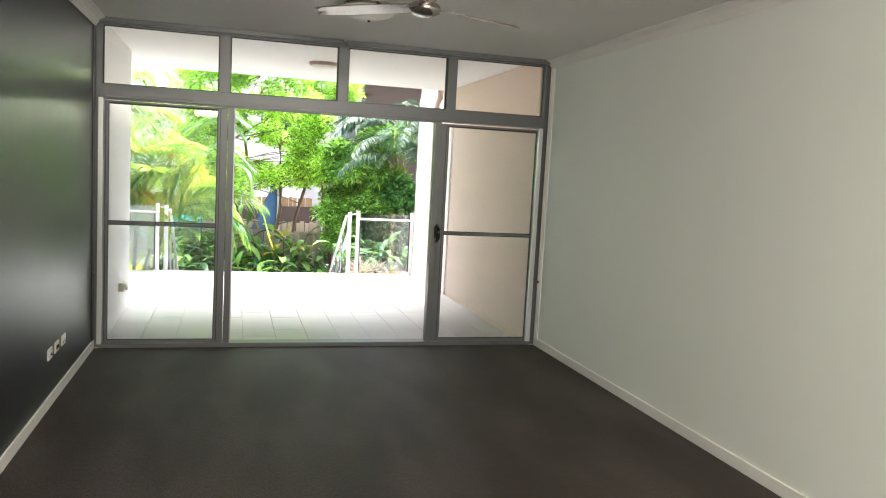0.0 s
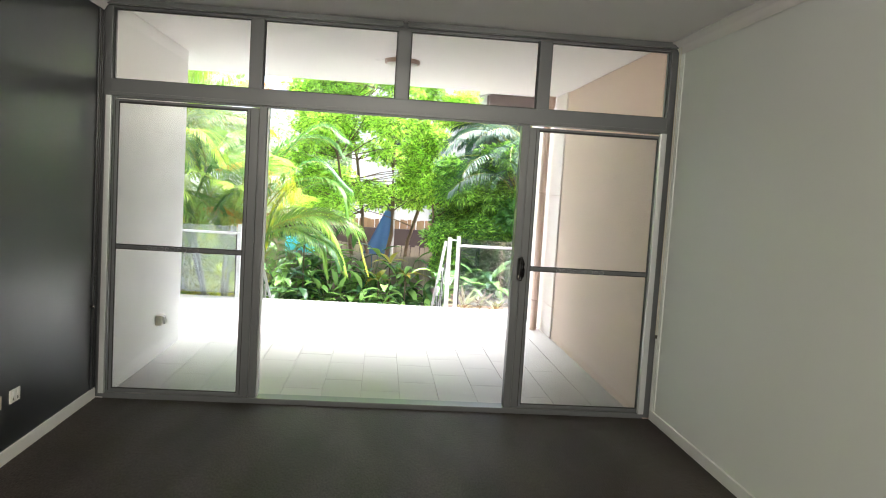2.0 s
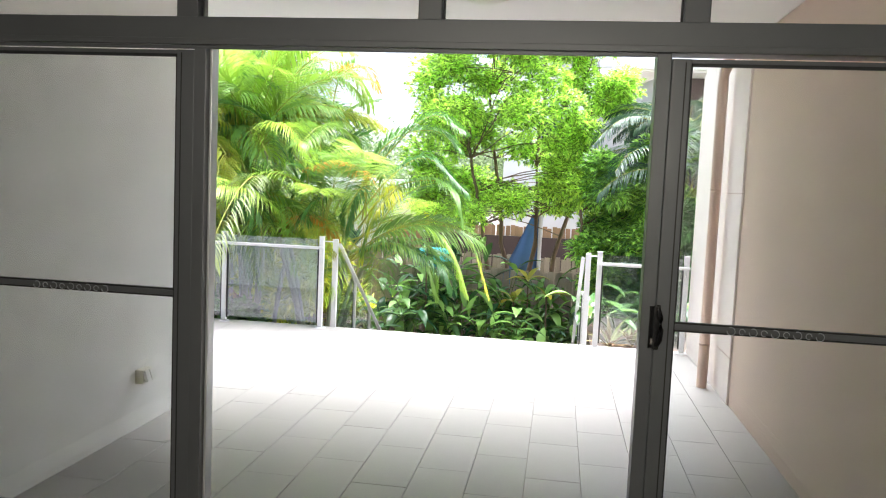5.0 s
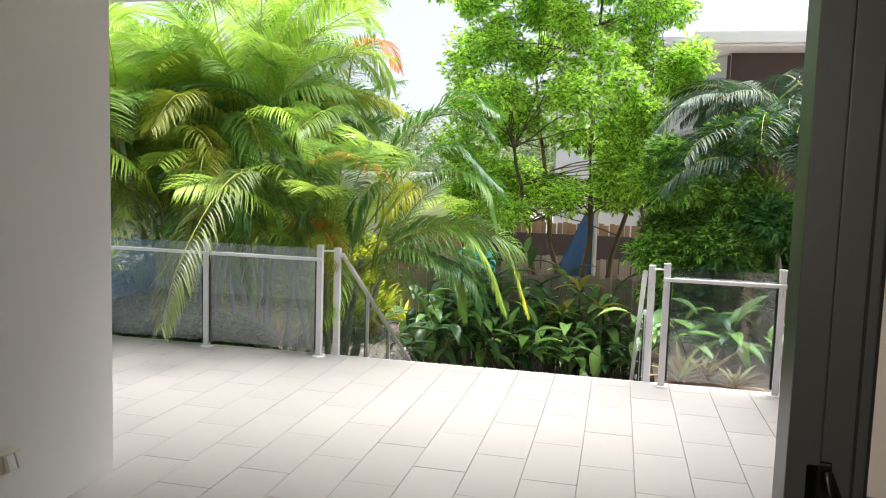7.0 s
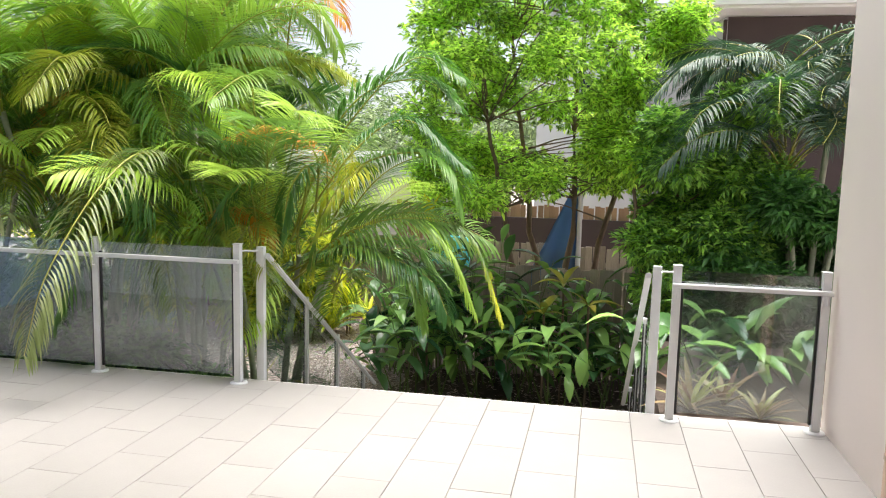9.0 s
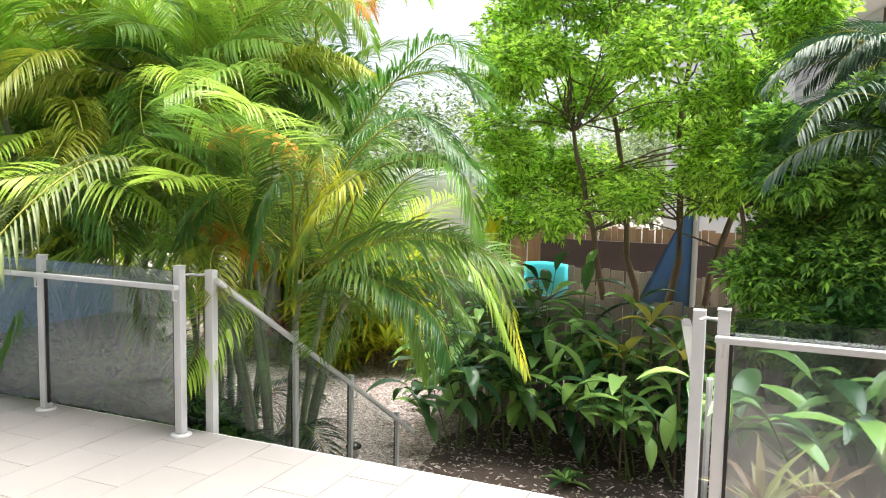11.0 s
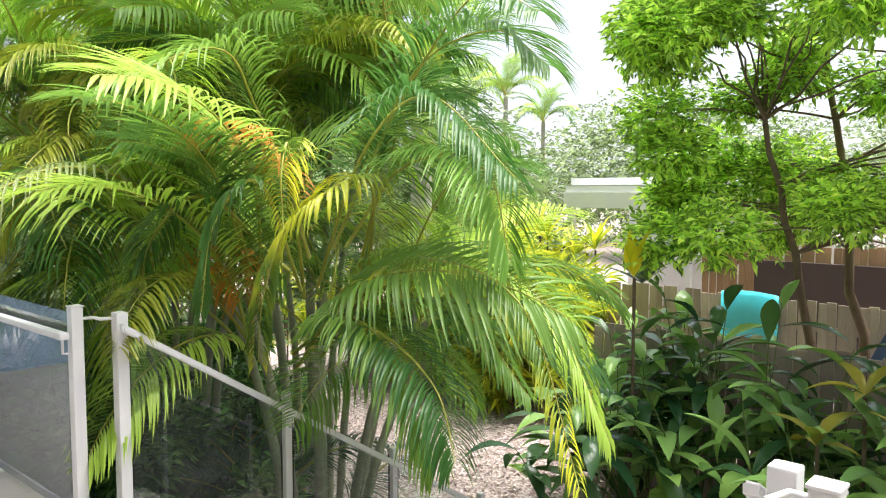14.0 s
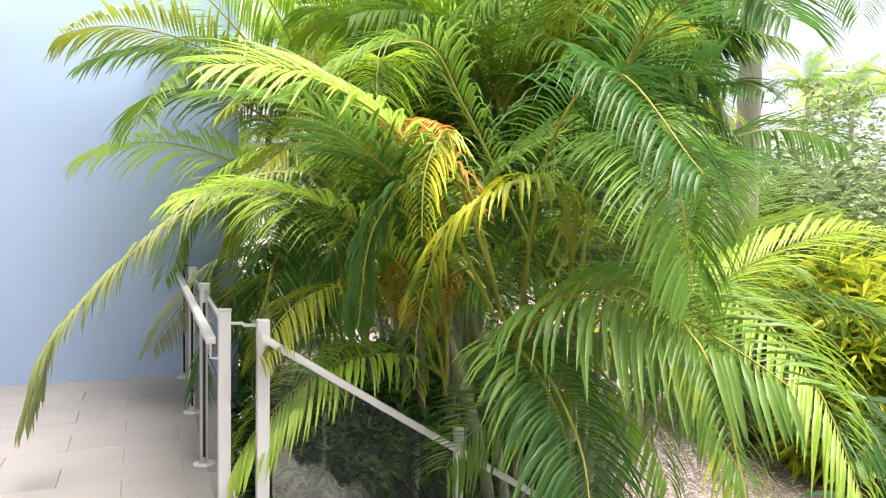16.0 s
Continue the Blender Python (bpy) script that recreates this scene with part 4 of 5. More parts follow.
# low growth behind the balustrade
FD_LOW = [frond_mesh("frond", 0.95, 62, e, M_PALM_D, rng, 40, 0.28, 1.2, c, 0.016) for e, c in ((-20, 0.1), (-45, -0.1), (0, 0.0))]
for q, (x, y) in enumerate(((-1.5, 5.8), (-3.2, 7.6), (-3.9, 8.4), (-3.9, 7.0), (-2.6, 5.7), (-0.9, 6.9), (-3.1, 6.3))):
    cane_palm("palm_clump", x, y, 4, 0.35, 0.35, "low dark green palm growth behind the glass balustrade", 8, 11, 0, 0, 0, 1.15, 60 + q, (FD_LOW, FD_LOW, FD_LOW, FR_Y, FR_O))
cs, rs = [], []
for k in range(76):
    y = r00.uniform(5.5, 8.6)
    cs.append((r00.uniform(-4.6, -0.9 if y < 6.9 else -2.9), y, r00.uniform(-1.2, 0.0)))
    rs.append((0.30, 0.28, 0.24))
tagged(leaf_cloud("undergrowth", cs, rs, 16000, 0.11, M_UNDER, nrng, 0.42, None, 5), "dark green undergrowth below the palms", "shrubs", "", "stuff")

# ---- tall grey palm trunk beyond ----
gp = tagged(empty("palm_tree", (-3.9, 11.3, ZG)), "tall palm with a thick pale grey ringed trunk", "palm")
bm = bmesh.new()
add_tube(bm, [(0, 0, -0.05 + 0.15 * i) for i in range(37)], [0.17 * (1 - 0.008 * i) * (1.02 if i % 2 else 0.99) for i in range(37)], 20)
part("trunk", bm, M_TRUNK_G, gp)
for k in range(12):
    ob = new("frond", FR_MID[k % 4])
    ob.parent = gp
    ob.matrix_basis = Matrix.Translation((0, 0, 5.2)) @ Matrix.Rotation(k * 0.55, 4, "Z") @ Matrix.Scale(1.5, 4)


# ---- bright green tree ----
def tree(name, x, y, zb, stems, clumps, count, size, leafmat, label, seed, aspect=0.42, spray=5, trunk_r=0.07):
    r = random.Random(seed)
    nr = np.random.default_rng(seed)
    t = tagged(empty(name, (x, y, zb)), label, "tree")
    bm = bmesh.new()
    for sx, sy, tx, ty, h in stems:
        pts = curve_pts((sx, sy, -0.05), (tx, ty, h), 0, r, 12, 0.05)
        add_tube(bm, pts, [trunk_r * (1 - 0.6 * i / 12) for i in range(13)], 9)
        for c, rad in clumps:
            cc = Vector(c) - Vector((x, y, zb))
            j = min(range(4, 13), key=lambda i: (pts[i] - cc).length + (0.8 if pts[i].z > cc.z else 0))
            if (pts[j] - cc).length < 2.2 and r.random() < 0.42:
                add_tube(bm, curve_pts(pts[j], cc, 0.08, r, 6, 0.06), [0.013 * (1 - 0.75 * i / 6) for i in range(7)], 6)
                for _ in range(4):
                    e = cc + Vector((r.uniform(-1, 1) * rad[0], r.uniform(-1, 1) * rad[1], r.uniform(-1, 1) * rad[2])) * 0.75
                    add_tube(bm, curve_pts(cc, e, 0.05, r, 4, 0.03), [0.006, 0.005, 0.004, 0.003, 0.002], 5)
    part("trunk", bm, M_BARK, t)
    cr = leaf_cloud("crown", [tuple(Vector(c) - Vector((x, y, zb))) for c, _ in clumps], [q for _, q in clumps], count, size, leafmat, nr, aspect, t, spray)
    return t


cl = []
r0 = random.Random(21)
for k in range(120):
    u, v, w = r0.uniform(-1, 1), r0.uniform(-1, 1), r0.uniform(0, 1)
    z = 1.3 + 4.7 * w - (0.35 if u < -0.3 else 0)
    half = 1.1 + 0.78 * math.sin(math.pi * min(1, w * 0.8 + 0.15))
    s = r0.uniform(0.17, 0.35)
    cl.append(((1.82 + u * half, 10.2 + v * half * 0.8, z), (s * 1.25, s * 1.2, s * 0.95)))
tree("tree", 2.1, 11.0, ZG, [(0, 0, 0.1, 0, 5.8), (-0.25, 0.1, -0.9, 0.2, 4.6), (-0.45, -0.1, -1.1, -0.6, 3.4), (0.15, 0.2, 0.9, 0.1, 4.2)], cl, 25000, 0.080, M_LEAF, "slender multi-stemmed tree with bright green feathery leaves", 4, 0.40, 6, 0.055)

cl = []
for k in range(46):
    u, v, w = r0.uniform(-1, 1), r0.uniform(-1, 1), r0.uniform(0, 1)
    s = r0.uniform(0.20, 0.36)
    cl.append(((3.78 + u * 0.62, 9.3 + v * 0.6, -0.1 + 2.4 * w), (s * 1.2, s * 1.2, s * 0.8)))
tree("tree", 3.4, 9.4, ZG, [(0, 0, 0, 0, 3.2), (0.1, 0.1, 0.6, 0.1, 2.6), (-0.1, 0, -0.5, -0.1, 2.6)], cl, 15000, 0.095, M_LEAF_D, "dense dark green broadleaf tree with drooping glossy leaves", 6, 0.40, 6, 0.05)

def blade_mesh(name, length, width, droop, material, fold=0.18, segs=7, shape=0.45, pitch=35):
    bm = bmesh.new()
    a = radians(pitch)
    leaf_strip(bm, (0, 0, 0), Vector((math.cos(a), 0, math.sin(a))), Vector((0, 0, 1)), length, width, droop, segs, fold, shape)
    me = bpy.data.meshes.new(name)
    bm.to_mesh(me)
    bm.free()
    me.materials.append(material)
    return me


def rosette(name, x, y, z, n, length, width, material, label, seed, droop=1.0, pitch=(25, 75), stem=0.0, cat="plant"):
    r = random.Random(seed)
    meshes = [blade_mesh("leaf", length * s, width, droop * d, material, 0.2, 6, 0.35, 0) for s, d in ((1, 1), (0.85, 0.6), (0.95, 1.3))]
    g = tagged(empty(name, (x, y, z)), label, cat)
    if stem:
        bm = bmesh.new()
        add_tube(bm, [(0, 0, -0.03), (0.01, 0, stem * 0.5), (0, 0.01, stem)], 0.014, 7)
        part("stem", bm, M_BARK, g)
    for k in range(n):
        ob = new("leaf", r.choice(meshes))
        ob.parent = g
        ob.matrix_basis = Matrix.Translation((0, 0, stem + 0.02 * r.random())) @ Matrix.Rotation(k * 2.4 + r.uniform(-0.2, 0.2), 4, "Z") @ Matrix.Rotation(-radians(r.uniform(*pitch)), 4, "Y") @ Matrix.Scale(r.uniform(0.7, 1.1), 4)
    return g


cs, rs = [], []
for k in range(34):
    cs.append((r00.uniform(3.7, 5.6), r00.uniform(8.3, 9.8), r00.uniform(-1.1, 1.35)))
    rs.append((0.34, 0.3, 0.26))
tagged(leaf_cloud("shrubbery", cs, rs, 8000, 0.11, M_LEAF_DD, nrng, 0.42, None, 6), "dense dark green shrubs below the palms", "shrubs", "", "stuff")

# ---- house beyond the fence at the east ----
house = tagged(empty("house", (4.55, 14.5, ZG)), "two storey grey and dark brown house with a white eave", "house")
box("wall_dark", 0.02, 7.0, 0.0, 6.0, 0.0, 5.45, M_HOUSE_D, house, 0, "dark brown clad wall")
bm = bmesh.new()
add_box(bm, -0.02, 0.0195, 0.0, 6.0, 0.0, 5.45, 0, Matrix.Rotation(radians(12), 4, "Z"))
part("wall_grey", bm, M_HOUSE, house, "pale grey painted wall")
box("downpipe", -0.06, 0.0, -0.07, -0.01, 0.0, 5.4, M_HOUSE_D, house, 0.01)
box("roof", -0.65, 7.5, -0.75, 6.5, 5.46, 5.62, M_HOUSE_W, house, 0.02, "white eave lining")
box("gutter", -0.75, 7.6, -0.87, -0.755, 5.50, 5.72, M_HOUSE_W, house, 0.02)
w = tagged(empty("window"), "dark glazed window in a silver frame")
w.parent = house
w.matrix_basis = Matrix.Rotation(radians(12), 4, "Z")
box("window_frame", -0.05, -0.0205, 0.35, 1.6, 3.75, 4.85, M_ALU_L, w, 0.003)
box("pane", -0.062, -0.0505, 0.42, 0.94, 3.82, 4.78, M_WINGLASS, w)
box("pane", -0.062, -0.0505, 1.0, 1.54, 3.82, 4.78, M_WINGLASS, w)
box("window_hood", -0.30, -0.0205, 0.30, 1.65, 4.90, 4.95, M_HOUSE_W, w, 0.003)

# white house behind the tree
wh = tagged(empty("house", (0.9, 19.5, ZG)), "white rendered two storey house behind the trees", "house")
box("wall", 0, 5.2, 0, 6, 0, 6.4, M_HOUSE_W, wh)
box("roof", -0.4, 5.6, -0.4, 6.4, 6.4, 6.6, M_ROOF, wh, 0.02)
w = box("window", 1.0, 2.2, -0.03, -0.001, 3.6, 4.9, M_ALU_L, wh, 0.003)
box("pane", 1.06, 1.57, -0.045, -0.0305, 3.66, 4.84, M_WINGLASS, w)
box("pane", 1.63, 2.14, -0.045, -0.0305, 3.66, 4.84, M_WINGLASS, w)

# carport
cp = tagged(empty("carport", (-3.85, 14.8, ZG - 0.08)), "low white flat roofed carport beyond the fence", "carport")
box("fascia", 0, 3.25, 0, 0.05, 2.58, 2.84, M_HOUSE_W, cp, 0.004)
box("roof", -0.05, 3.2, 0.30, 4.2, 2.96, 3.08, M_HOUSE_W, cp, 0.01)
box("ceiling", 0.0, 3.2, 0.051, 4.1, 2.845, 2.95, M_HOUSE_W, cp)
box("back_wall", -1, 3.2, 4.2, 4.3, 0, 3.06, M_REND_W, cp)
for x in (0.05, 2.15):
    box("post", x, x + 0.1, 0.06, 0.16, 0, 2.84, M_HOUSE_W, cp, 0.004)
rosette("cycad", -2.15, 14.4, ZG + 0.55, 18, 0.80, 0.12, M_PALM_D, "dark green plant with broad radiating leaves under the carport", 71, 0.4, (25, 85), 0.8)

# navy shade cloth on a pole
sl = tagged(empty("shade_sail", (2.10, 12.55, ZG - 0.4)), "furled navy shade cloth hanging from a pole", "shade sail")
bm = bmesh.new()
add_tube(bm, [(0.12, 0, 0), (0.12, 0, 3.4)], 0.04, 12)
part("pole", bm, M_ALU_L, sl)
bm = bmesh.new()
rows = []
for i in range(13):
    t = i / 12
    wdt = 0.06 + 0.75 * t
    rows.append([bm.verts.new((0.08 - wdt * u, 0.05 * math.sin(u * 9 + t * 3) * t, 2.95 - 2.0 * t + 0.35 * u * t)) for u in [j / 8 for j in range(9)]])
for a, b in zip(rows, rows[1:]):
    for j in range(8):
        f = bm.faces.new((a[j], a[j + 1], b[j + 1], b[j]))
        f.smooth = True
bmesh.ops.solidify(bm, geom=bm.faces[:], thickness=0.006)
part("cloth", bm, M_SAIL, sl)


# ---- paling fences ----
def paling_fence(name, a, b, height, label, m=M_PALING, width=0.10, zb=None, drop=0.02):
    a, b = Vector(a), Vector(b)
    zb = ZG if zb is None else zb
    L = (b - a).length
    ang = math.atan2(b.y - a.y, b.x - a.x)
    f = tagged(empty(name, (a.x, a.y, zb)), label, "fence")
    f.rotation_euler = (0, 0, ang)
    n = int(L / (width + 0.008))
    r = random.Random(int(L * 100))
    meshes = []
    for k in range(3):
        bm = bmesh.new()
        add_box(bm, 0, width, -0.008, 0.008, -0.05, height - k * drop, 0)
        me = bpy.data.meshes.new("paling")
        bm.to_mesh(me)
        bm.free()
        me.materials.append(m)
        meshes.append(me)
    for i in range(n):
        p = new("paling", r.choice(meshes))
        p.parent = f
        p.matrix_basis = Matrix.Translation((i * (width + 0.008), r.uniform(-0.004, 0.004), 0)) @ Matrix.Rotation(radians(r.uniform(-0.6, 0.6)), 4, "Y")
    for z in (0.3, height - 0.35):
        box("rail", 0, L, 0.014, 0.05, z, z + 0.07, m, f)
    return f


paling_fence("paling_fence", (-0.47, 10.12, 0), (5.6, 10.4, 0), 1.52, "weathered grey-brown timber paling fence behind the ginger plants")
paling_fence("paling_fence", (-5.5, 13.4, 0), (4.0, 12.4, 0), 1.56, "weathered grey timber paling fence of the next garden")
paling_fence("paling_fence", (-1.45, 15.0, 0), (3.4, 14.9, 0), 2.05, "brown timber screen beyond the fences", M_TIMBER)
# Plain box added for the dark band below the timber screen's top
tagged(box("screen_wall", -0.6, 3.4, 14.78, 14.86, ZG - 0.02, ZG + 1.80, M_HOUSE_D), "low plain dark brown box in front of a timber screen", "fence")
tw = bmesh.new()
rows = []
for i in range(9):
    t = i / 8
    rows.append([tw.verts.new((u * 0.7, -0.03 - 0.02 * math.sin(u * 8 + i * 0.4) * t, -0.55 * t + 0.03 * math.sin(u * 3))) for u in [j / 10 for j in range(11)]])
for a, b in zip(rows, rows[1:]):
    for j in range(10):
        f = tw.faces.new((a[j], a[j + 1], b[j + 1], b[j]))
        f.smooth = True
bmesh.ops.solidify(tw, geom=tw.faces[:], thickness=0.008)
t_ob = tagged(part("towel", tw, M_TOWEL), "turquoise towel hanging over the paling fence", "towel")
t_ob.location = (-0.27, 12.80, ZG + 1.58)
t_ob.rotation_euler = (0, 0, radians(-6))


# ---- ginger plants ----
G_LEAF = [blade_mesh("leaf", L, W, D, M_GINGER, pitch=P) for L, W, D, P in ((0.50, 0.15, 1.0, 18), (0.44, 0.145, 1.4, 5), (0.56, 0.15, 0.9, 30), (0.42, 0.135, 1.8, -5))]
G_LEAF_Y = [blade_mesh("leaf", 0.40, 0.13, 0.5, M_GINGER_Y, pitch=70)]


def ginger(x, y, stems, hmin, hmax, seed, label, leaves=G_LEAF, lean=0.6, z=None):
    r = random.Random(seed)
    zz = ZG if z is None else z
    g = tagged(empty("ginger_plant", (x, y, zz)), label, "plant", "ginger plants")
    for s in range(stems):
        a = r.uniform(0, 2 * math.pi)
        h = r.uniform(hmin, hmax)
        ln = lean * r.uniform(0.3, 1)
        foot = Vector((r.uniform(-0.12, 0.12), r.uniform(-0.12, 0.12), -0.03))
        tip = foot + Vector((math.cos(a) * ln, math.sin(a) * ln, h))
        pts = [foot.lerp(tip, t / 6) + Vector((math.cos(a), math.sin(a), 0)) * 0.06 * (t / 6) ** 2 for t in range(7)]
        bm = bmesh.new()
        add_tube(bm, pts, [0.010 - 0.001 * i for i in range(7)], 6)
        part("stem", bm, M_STEM, g)
        n = 8
        for k in range(n):
            t = 0.46 + 0.54 * (k + 0.5) / n
            q = pts[0].lerp(pts[-1], t)
            ob = new("leaf", r.choice(leaves))
            ob.parent = g
            yaw = a + (math.pi / 2 if k % 2 else -math.pi / 2) + r.uniform(-0.6, 0.6)
            if k == n - 1:
                yaw = a
            ob.matrix_basis = Matrix.Translation(q) @ Matrix.Rotation(yaw, 4, "Z") @ Matrix.Rotation(r.uniform(-0.25, 0.45) - (0.55 if k >= n - 1 else 0), 4, "Y") @ Matrix.Scale(r.uniform(0.75, 1.15), 4)
    return g


GL = "leafy shell ginger with long glossy green leaves"
k = 0
for x, y, h in ((0.25, 9.6, 1.35), (0.6, 9.1, 1.3), (0.75, 9.8, 1.6), (1.1, 9.0, 1.35), (1.2, 9.7, 1.6), (1.6, 8.9, 1.2), (1.7, 9.6, 1.45), (2.1, 8.8, 1.15), (2.25, 9.5, 1.3), (2.6, 8.8, 1.0), (2.8, 9.4, 1.2), (-0.1, 9.9, 1.3), (3.2, 8.8, 1.0), (0.3, 8.8, 1.0)):
    k += 1
    ginger(x, y, 6, h * 0.7, h * 1.28, 30 + k, GL)
rosette("ginger_plant", 0.53, 9.0, ZG, 3, 0.42, 0.15, M_GINGER_Y, "tall ginger stem with broad yellow top leaves", 79, 0.25, (72, 86), 2.12)
yl = ginger(0.3, 9.2, 1, 1.55, 1.56, 77, "leafy shell ginger with long glossy green leaves", G_LEAF, 0.2)
for gx_, gy_, st_, sd in ((2.15, 9.1, 1.45, 81), (2.45, 8.9, 1.25, 82), (1.95, 8.8, 1.15, 83)):
    rosette("ginger_plant", gx_, gy_, ZG, 5, 0.46, 0.11, M_OLIVE, "ginger stem with olive-yellow drooping leaves", sd, 1.3, (5, 65), st_)
# big leaves behind the short glass panel
ginger(3.35, 6.3, 4, 0.3, 0.5, 91, "broad leafed green plant behind the short glass panel", z=-0.13)
ginger(3.85, 6.6, 4, 0.3, 0.5, 92, "broad leafed green plant behind the short glass panel", z=-0.13)


rosette("bromeliad", 3.20, 5.50, -0.14, 22, 0.42, 0.05, M_BROM, "reddish cream bromeliad rosette behind the glass", 5, 0.8)
rosette("bromeliad", 3.45, 5.65, -0.14, 20, 0.40, 0.05, M_BROM, "reddish cream bromeliad rosette behind the glass", 6, 0.8)
rosette("bromeliad", 3.65, 5.42, -0.14, 18, 0.36, 0.045, M_BROM, "reddish cream bromeliad rosette behind the glass", 7, 0.8)
st(box("planter_bed", 2.99, 6.0, 5.075, 7.6, ZG - 0.05, -0.13, M_SOIL), "raised mulch planting bed", "planting bed")
FERN = [frond_mesh("fern_frond", 0.42, 55, -30, M_FERN, rng, 26, 0.06, 0.5, 0.0, 0.012, 0.1, 0.1)]
fern = tagged(empty("fern", (2.80, 5.22, ZG + 0.98)), "small pale green fern beside the stair rail", "fern")
for k in range(9):
    ob = new("frond", FERN[0])
    ob.parent = fern
    ob.matrix_basis = Matrix.Rotation(k * 0.75 + 0.2, 4, "Z") @ Matrix.Rotation(-0.3 + 0.07 * k, 4, "Y") @ Matrix.Scale(0.8 + 0.05 * (k % 4), 4)
box("pot", -0.09, 0.09, -0.09, 0.09, -0.70, 0.0, M_CONC, fern, 0.01)
rosette("cordyline", -0.62, 10.6, ZG, 16, 0.38, 0.05, M_CORDY, "small burgundy cordyline in the mulch", 8, 0.7, (20, 75), 0.35)
rosette("cordyline", -3.45, 10.9, ZG, 22, 0.42, 0.06, M_CORDY, "burgundy cordyline beside the grey palm trunk", 9, 0.8, (10, 75), 0.5)
rosette("small_plant", 1.55, 8.3, ZG, 12, 0.34, 0.075, M_GINGER, "low green rosette plant on the mulch", 10, 0.9, (15, 50), 0.05)
for i, (x, y, h) in enumerate(((-3.0, 12.2, 1.2), (-3.4, 12.4, 1.7), (-2.9, 12.9, 1.6), (-3.3, 13.0, 1.5), (-3.6, 12.9, 1.5), (-4.8, 12.8, 1.2), (-3.7, 13.4, 1.5), (-5.4, 11.5, 1.0), (-1.9, 11.2, 0.4), (-2.5, 11.8, 0.9), (-3.0, 12.1, 1.2), (-6.0, 10.5, 0.9), (-2.9, 11.9, 1.1), (-2.2, 11.9, 0.5), (-2.4, 11.2, 0.5), (-1.1, 11.6, 0.3))):
    for j in range(6):
        rosette("croton", x + 0.2 * j - 0.5, y + 0.25 * (j % 3), ZG, 24, 0.66, 0.065, M_CROTON, "yellow-green strap leafed shrub", 40 + i * 6 + j, 0.9, (15, 80), h * (0.35, 1.35, 0.75, 1.0, 0.55, 1.2)[j], "shrub")

cs, rs = [], []
for k in range(40):
    w_ = r00.random()
    cs.append((r00.uniform(-4.6, -2.1), r00.uniform(11.2, 13.0), -1.15 + 1.9 * w_))
    rs.append((0.40, 0.36, 0.34))
tagged(leaf_cloud("croton_hedge", cs, rs, 3600, 0.30, M_CROT_H, nrng, 0.17, None, 6), "dense yellow-green strap leafed hedge", "shrubs", "", "stuff")

# ---- dark palms by the house ----
FD_MID = [frond_mesh("frond", 1.9, 58, s, M_PALM_D, rng, 46, 0.46, 1.1, c) for s, c in ((-40, 0.12), (-62, -0.15))]
cane_palm("palm_clump", 4.85, 9.3, 7, 3.9, 0.5, "dark green palm clump in front of the brown house", 14, 30, 22, 1, 0, 0.95, 12, (FD_MID, FD_MID, FD_MID, FR_Y, FR_O))

# ---- distance ----
for i, (x, y, h, s) in enumerate(((-16.6, 30, 6.9, 0.75), (-17.4, 34, 6.1, 0.7), (-19.6, 31, 6.9, 0.85), (-21.8, 31, 7.8, 0.8), (-23.5, 34, 7.2, 0.8))):
    g = tagged(empty("palm_tree", (x, y, ZG)), "distant tall palm with a feathery crown", "palm", "distant palms")
    bm = bmesh.new()
    add_tube(bm, [(0, 0, -0.1 + h * t / 10) for t in range(11)], [0.15 - 0.006 * t for t in range(11)], 10)
    part("trunk", bm, M_TRUNK_G, g)
    for k in range(20):
        ob = new("frond", (FR_MID + FR_UP)[k % 7])
        ob.parent = g
        ob.matrix_basis = Matrix.Translation((0, 0, h - 0.15)) @ Matrix.Rotation(k * 2.4, 4, "Z") @ Matrix.Scale(s * 1.45, 4)
cs, rs = [], []
for k in range(90):
    a = radians(-62 + 130 * k / 90)
    d = r0.uniform(30, 52)
    cs.append((d * math.sin(a), d * math.cos(a), r0.uniform(-0.5, 4.2)))
    rs.append((r0.uniform(2.2, 4), 2.5, r0.uniform(1.8, 3.0)))
tagged(leaf_cloud("far_trees", cs, rs, 50000, 0.30, M_FARGREEN, nrng, 0.5, None, 3), "distant mixed green tree line", "trees", "", "stuff")
cs, rs = [], []
for k in range(26):
    a = radians(-75 + 60 * k / 26)
    d = r0.uniform(13, 22)
    cs.append((d * math.sin(a), d * math.cos(a), r0.uniform(-0.6, 1.8)))
    rs.append((r0.uniform(1.0, 1.8), 1.2, r0.uniform(0.8, 1.4)))
tagged(leaf_cloud("shrubbery", cs, rs, 14000, 0.20, M_FARGREEN, nrng, 0.4, None, 5), "mixed green garden shrubs beyond the palms", "shrubs", "", "stuff")

# ---- solar light by the stairs ----
so = tagged(empty("garden_light", (-0.38, 7.75, ZG - 0.04)), "small black solar garden light on a stake", "garden light")
bm = bmesh.new()
add_tube(bm, [(0, 0, -0.05), (0, 0, 0.22)], 0.012, 8)
part("stake", bm, M_BLACK, so)
bm = bmesh.new()
add_lathe(bm, [(0.0, 0.22), (0.05, 0.22), (0.055, 0.30), (0.05, 0.30), (0.0, 0.30)], sides=16)
part("lens", bm, M_LAMPG, so)
bm = bmesh.new()
add_lathe(bm, [(0.075, 0.302), (0.078, 0.315), (0.06, 0.335), (0.0, 0.34)], sides=20)
part("cap", bm, M_BLACK, so)

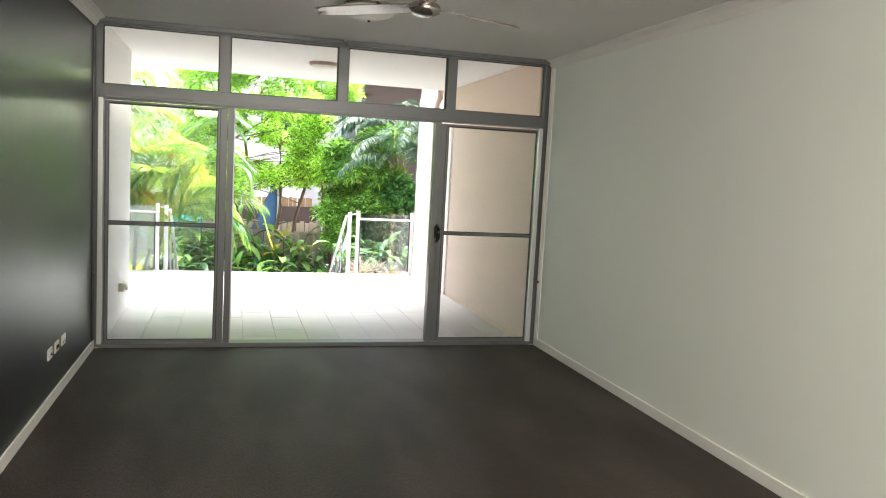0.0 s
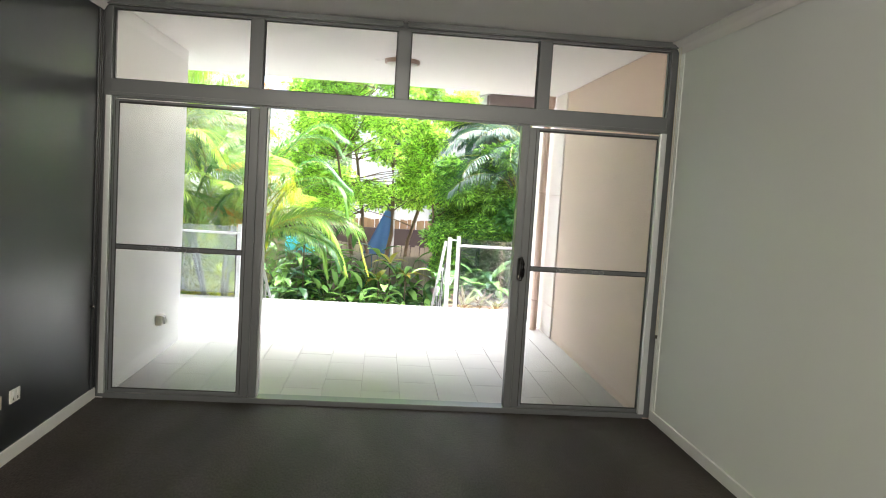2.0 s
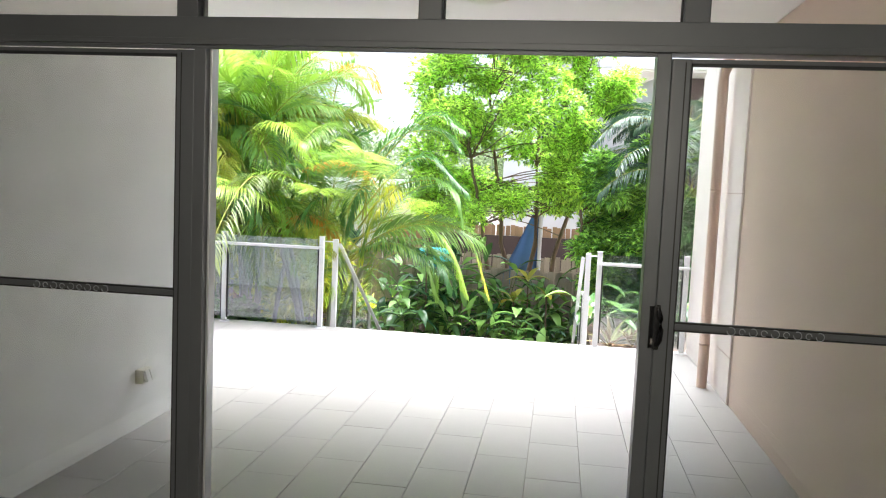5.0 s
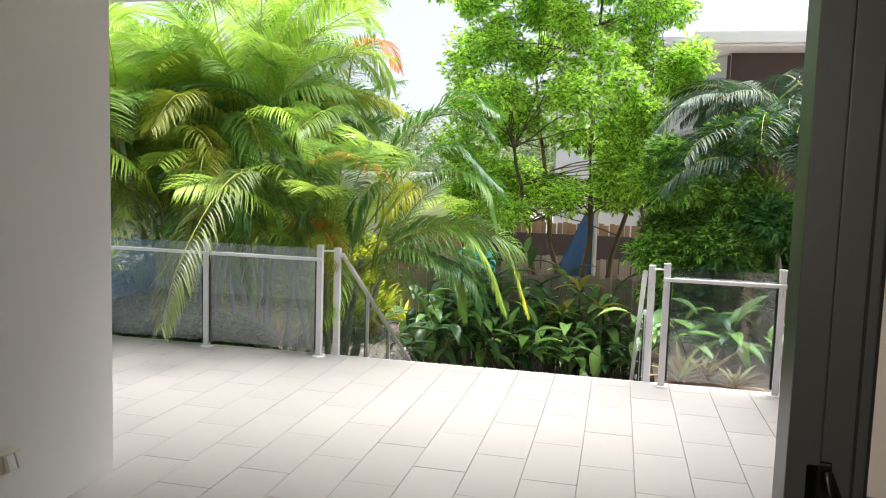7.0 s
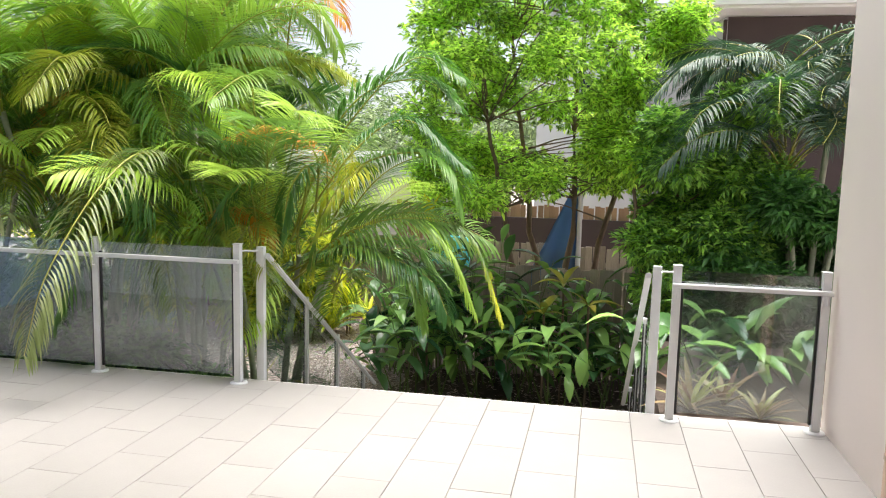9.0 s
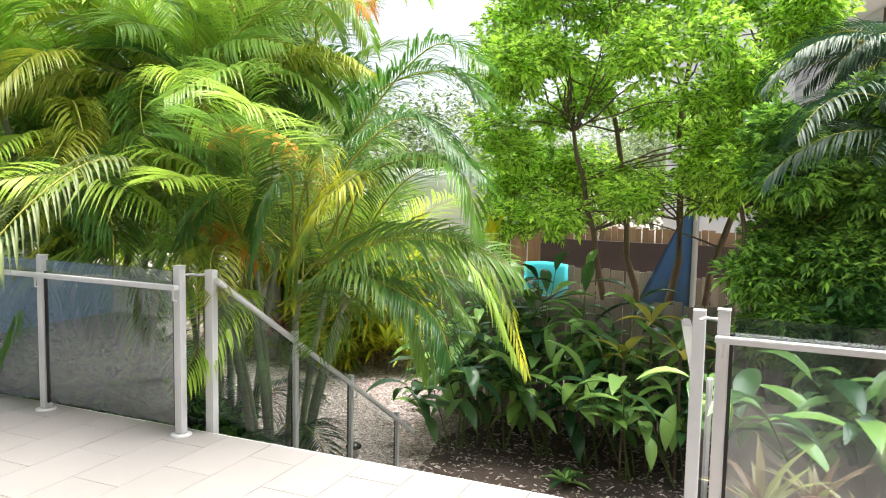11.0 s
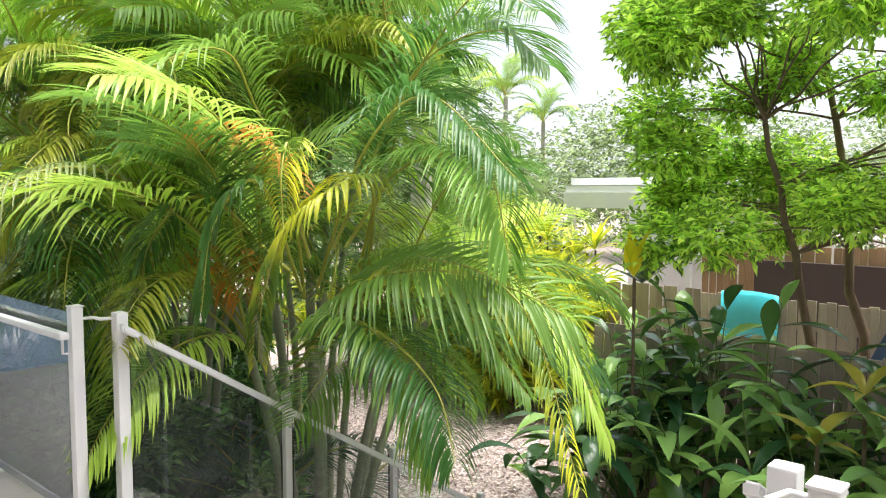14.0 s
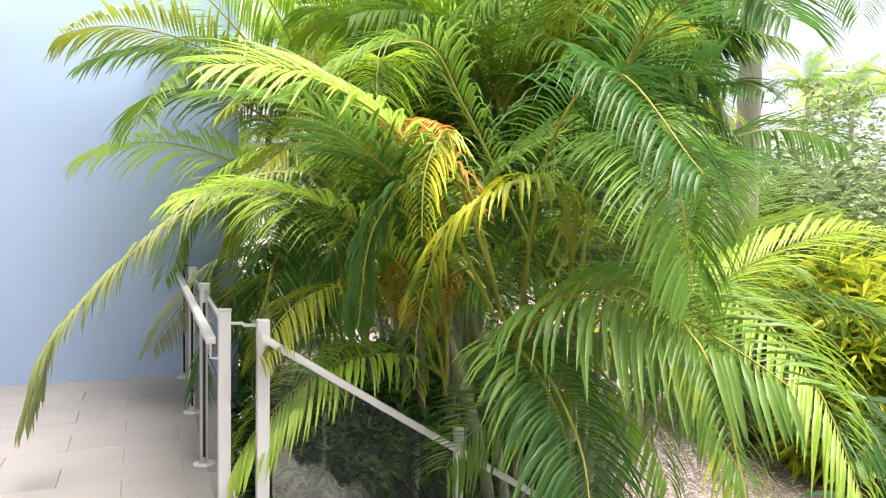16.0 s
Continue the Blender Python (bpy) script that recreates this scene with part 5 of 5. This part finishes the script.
# ---- mulch chips ----
verts, faces = [], []
cr = np.random.default_rng(5)
for _ in range(26000):
    x, y = cr.uniform(-6, 5), cr.uniform(7.0, 14.0)
    if x > 0.2 and y > 7.8 and cr.random() < 0.45:
        continue
    z = ground_z(x, y) + cr.uniform(0.004, 0.022)
    a, tl_, L, W = cr.uniform(0, math.pi), cr.uniform(-0.4, 0.4), cr.uniform(0.010, 0.040), cr.uniform(0.004, 0.012)
    c, s = math.cos(a), math.sin(a)
    i0 = len(verts)
    for u, v in ((-1, -1), (1, -1), (1, 1), (-1, 1)):
        verts.append((x + c * u * L - s * v * W, y + s * u * L + c * v * W, z + u * L * tl_ + 0.004))
    verts.append((x, y, z + 0.014))
    faces += [(i0, i0 + 1, i0 + 4), (i0 + 1, i0 + 2, i0 + 4), (i0 + 2, i0 + 3, i0 + 4), (i0 + 3, i0, i0 + 4)]
me = bpy.data.meshes.new("bark_chips")
me.from_pydata(verts, [], faces)
me.materials.append(M_CHIP)
tagged(new("bark_chips", me), "loose grey-pink bark chips over the garden bed", "mulch", "", "stuff")

# ---- terrace tiles ----
TW, TL, J = 0.3055, 0.611, 0.003


def tile_mesh(w, l):
    bm = bmesh.new()
    add_box(bm, 0, w, 0, l, -0.009, 0.0)
    top = [e for e in bm.edges if all(v.co.z > -0.001 for v in e.verts)]
    bmesh.ops.bevel(bm, geom=top, offset=0.0015, segments=1, affect="EDGES")
    me = bpy.data.meshes.new("tile")
    bm.to_mesh(me)
    bm.free()
    me.materials.append(M_TILE)
    return me


sizes = {}
rt = random.Random(2)
ix0 = int(math.floor((XL - 0.015) / TW))
for i in range(-12, 14):
    xa = 0.020 + 0.0 + i * TW
    xb = xa + TW - J
    xa, xb = max(xa, XL), min(xb, 3.949)
    if xb - xa < 0.02:
        continue
    y0 = 2.161 if xb < 0.03 else 0.125
    off = (i % 2) * TL * 0.5
    j = 0
    y = 4.85 - 9 * TL + off
    while y < YE:
        ya, yb = max(y, y0), min(y + TL - J, YE)
        y += TL
        if yb - ya < 0.02:
            continue
        key = (round(xb - xa, 4), round(yb - ya, 4))
        if key not in sizes:
            sizes[key] = tile_mesh(*key)
        t = new("tile", sizes[key])
        t.parent = terr
        t.location = (xa, ya, ZT + rt.uniform(-0.0006, 0.0006))
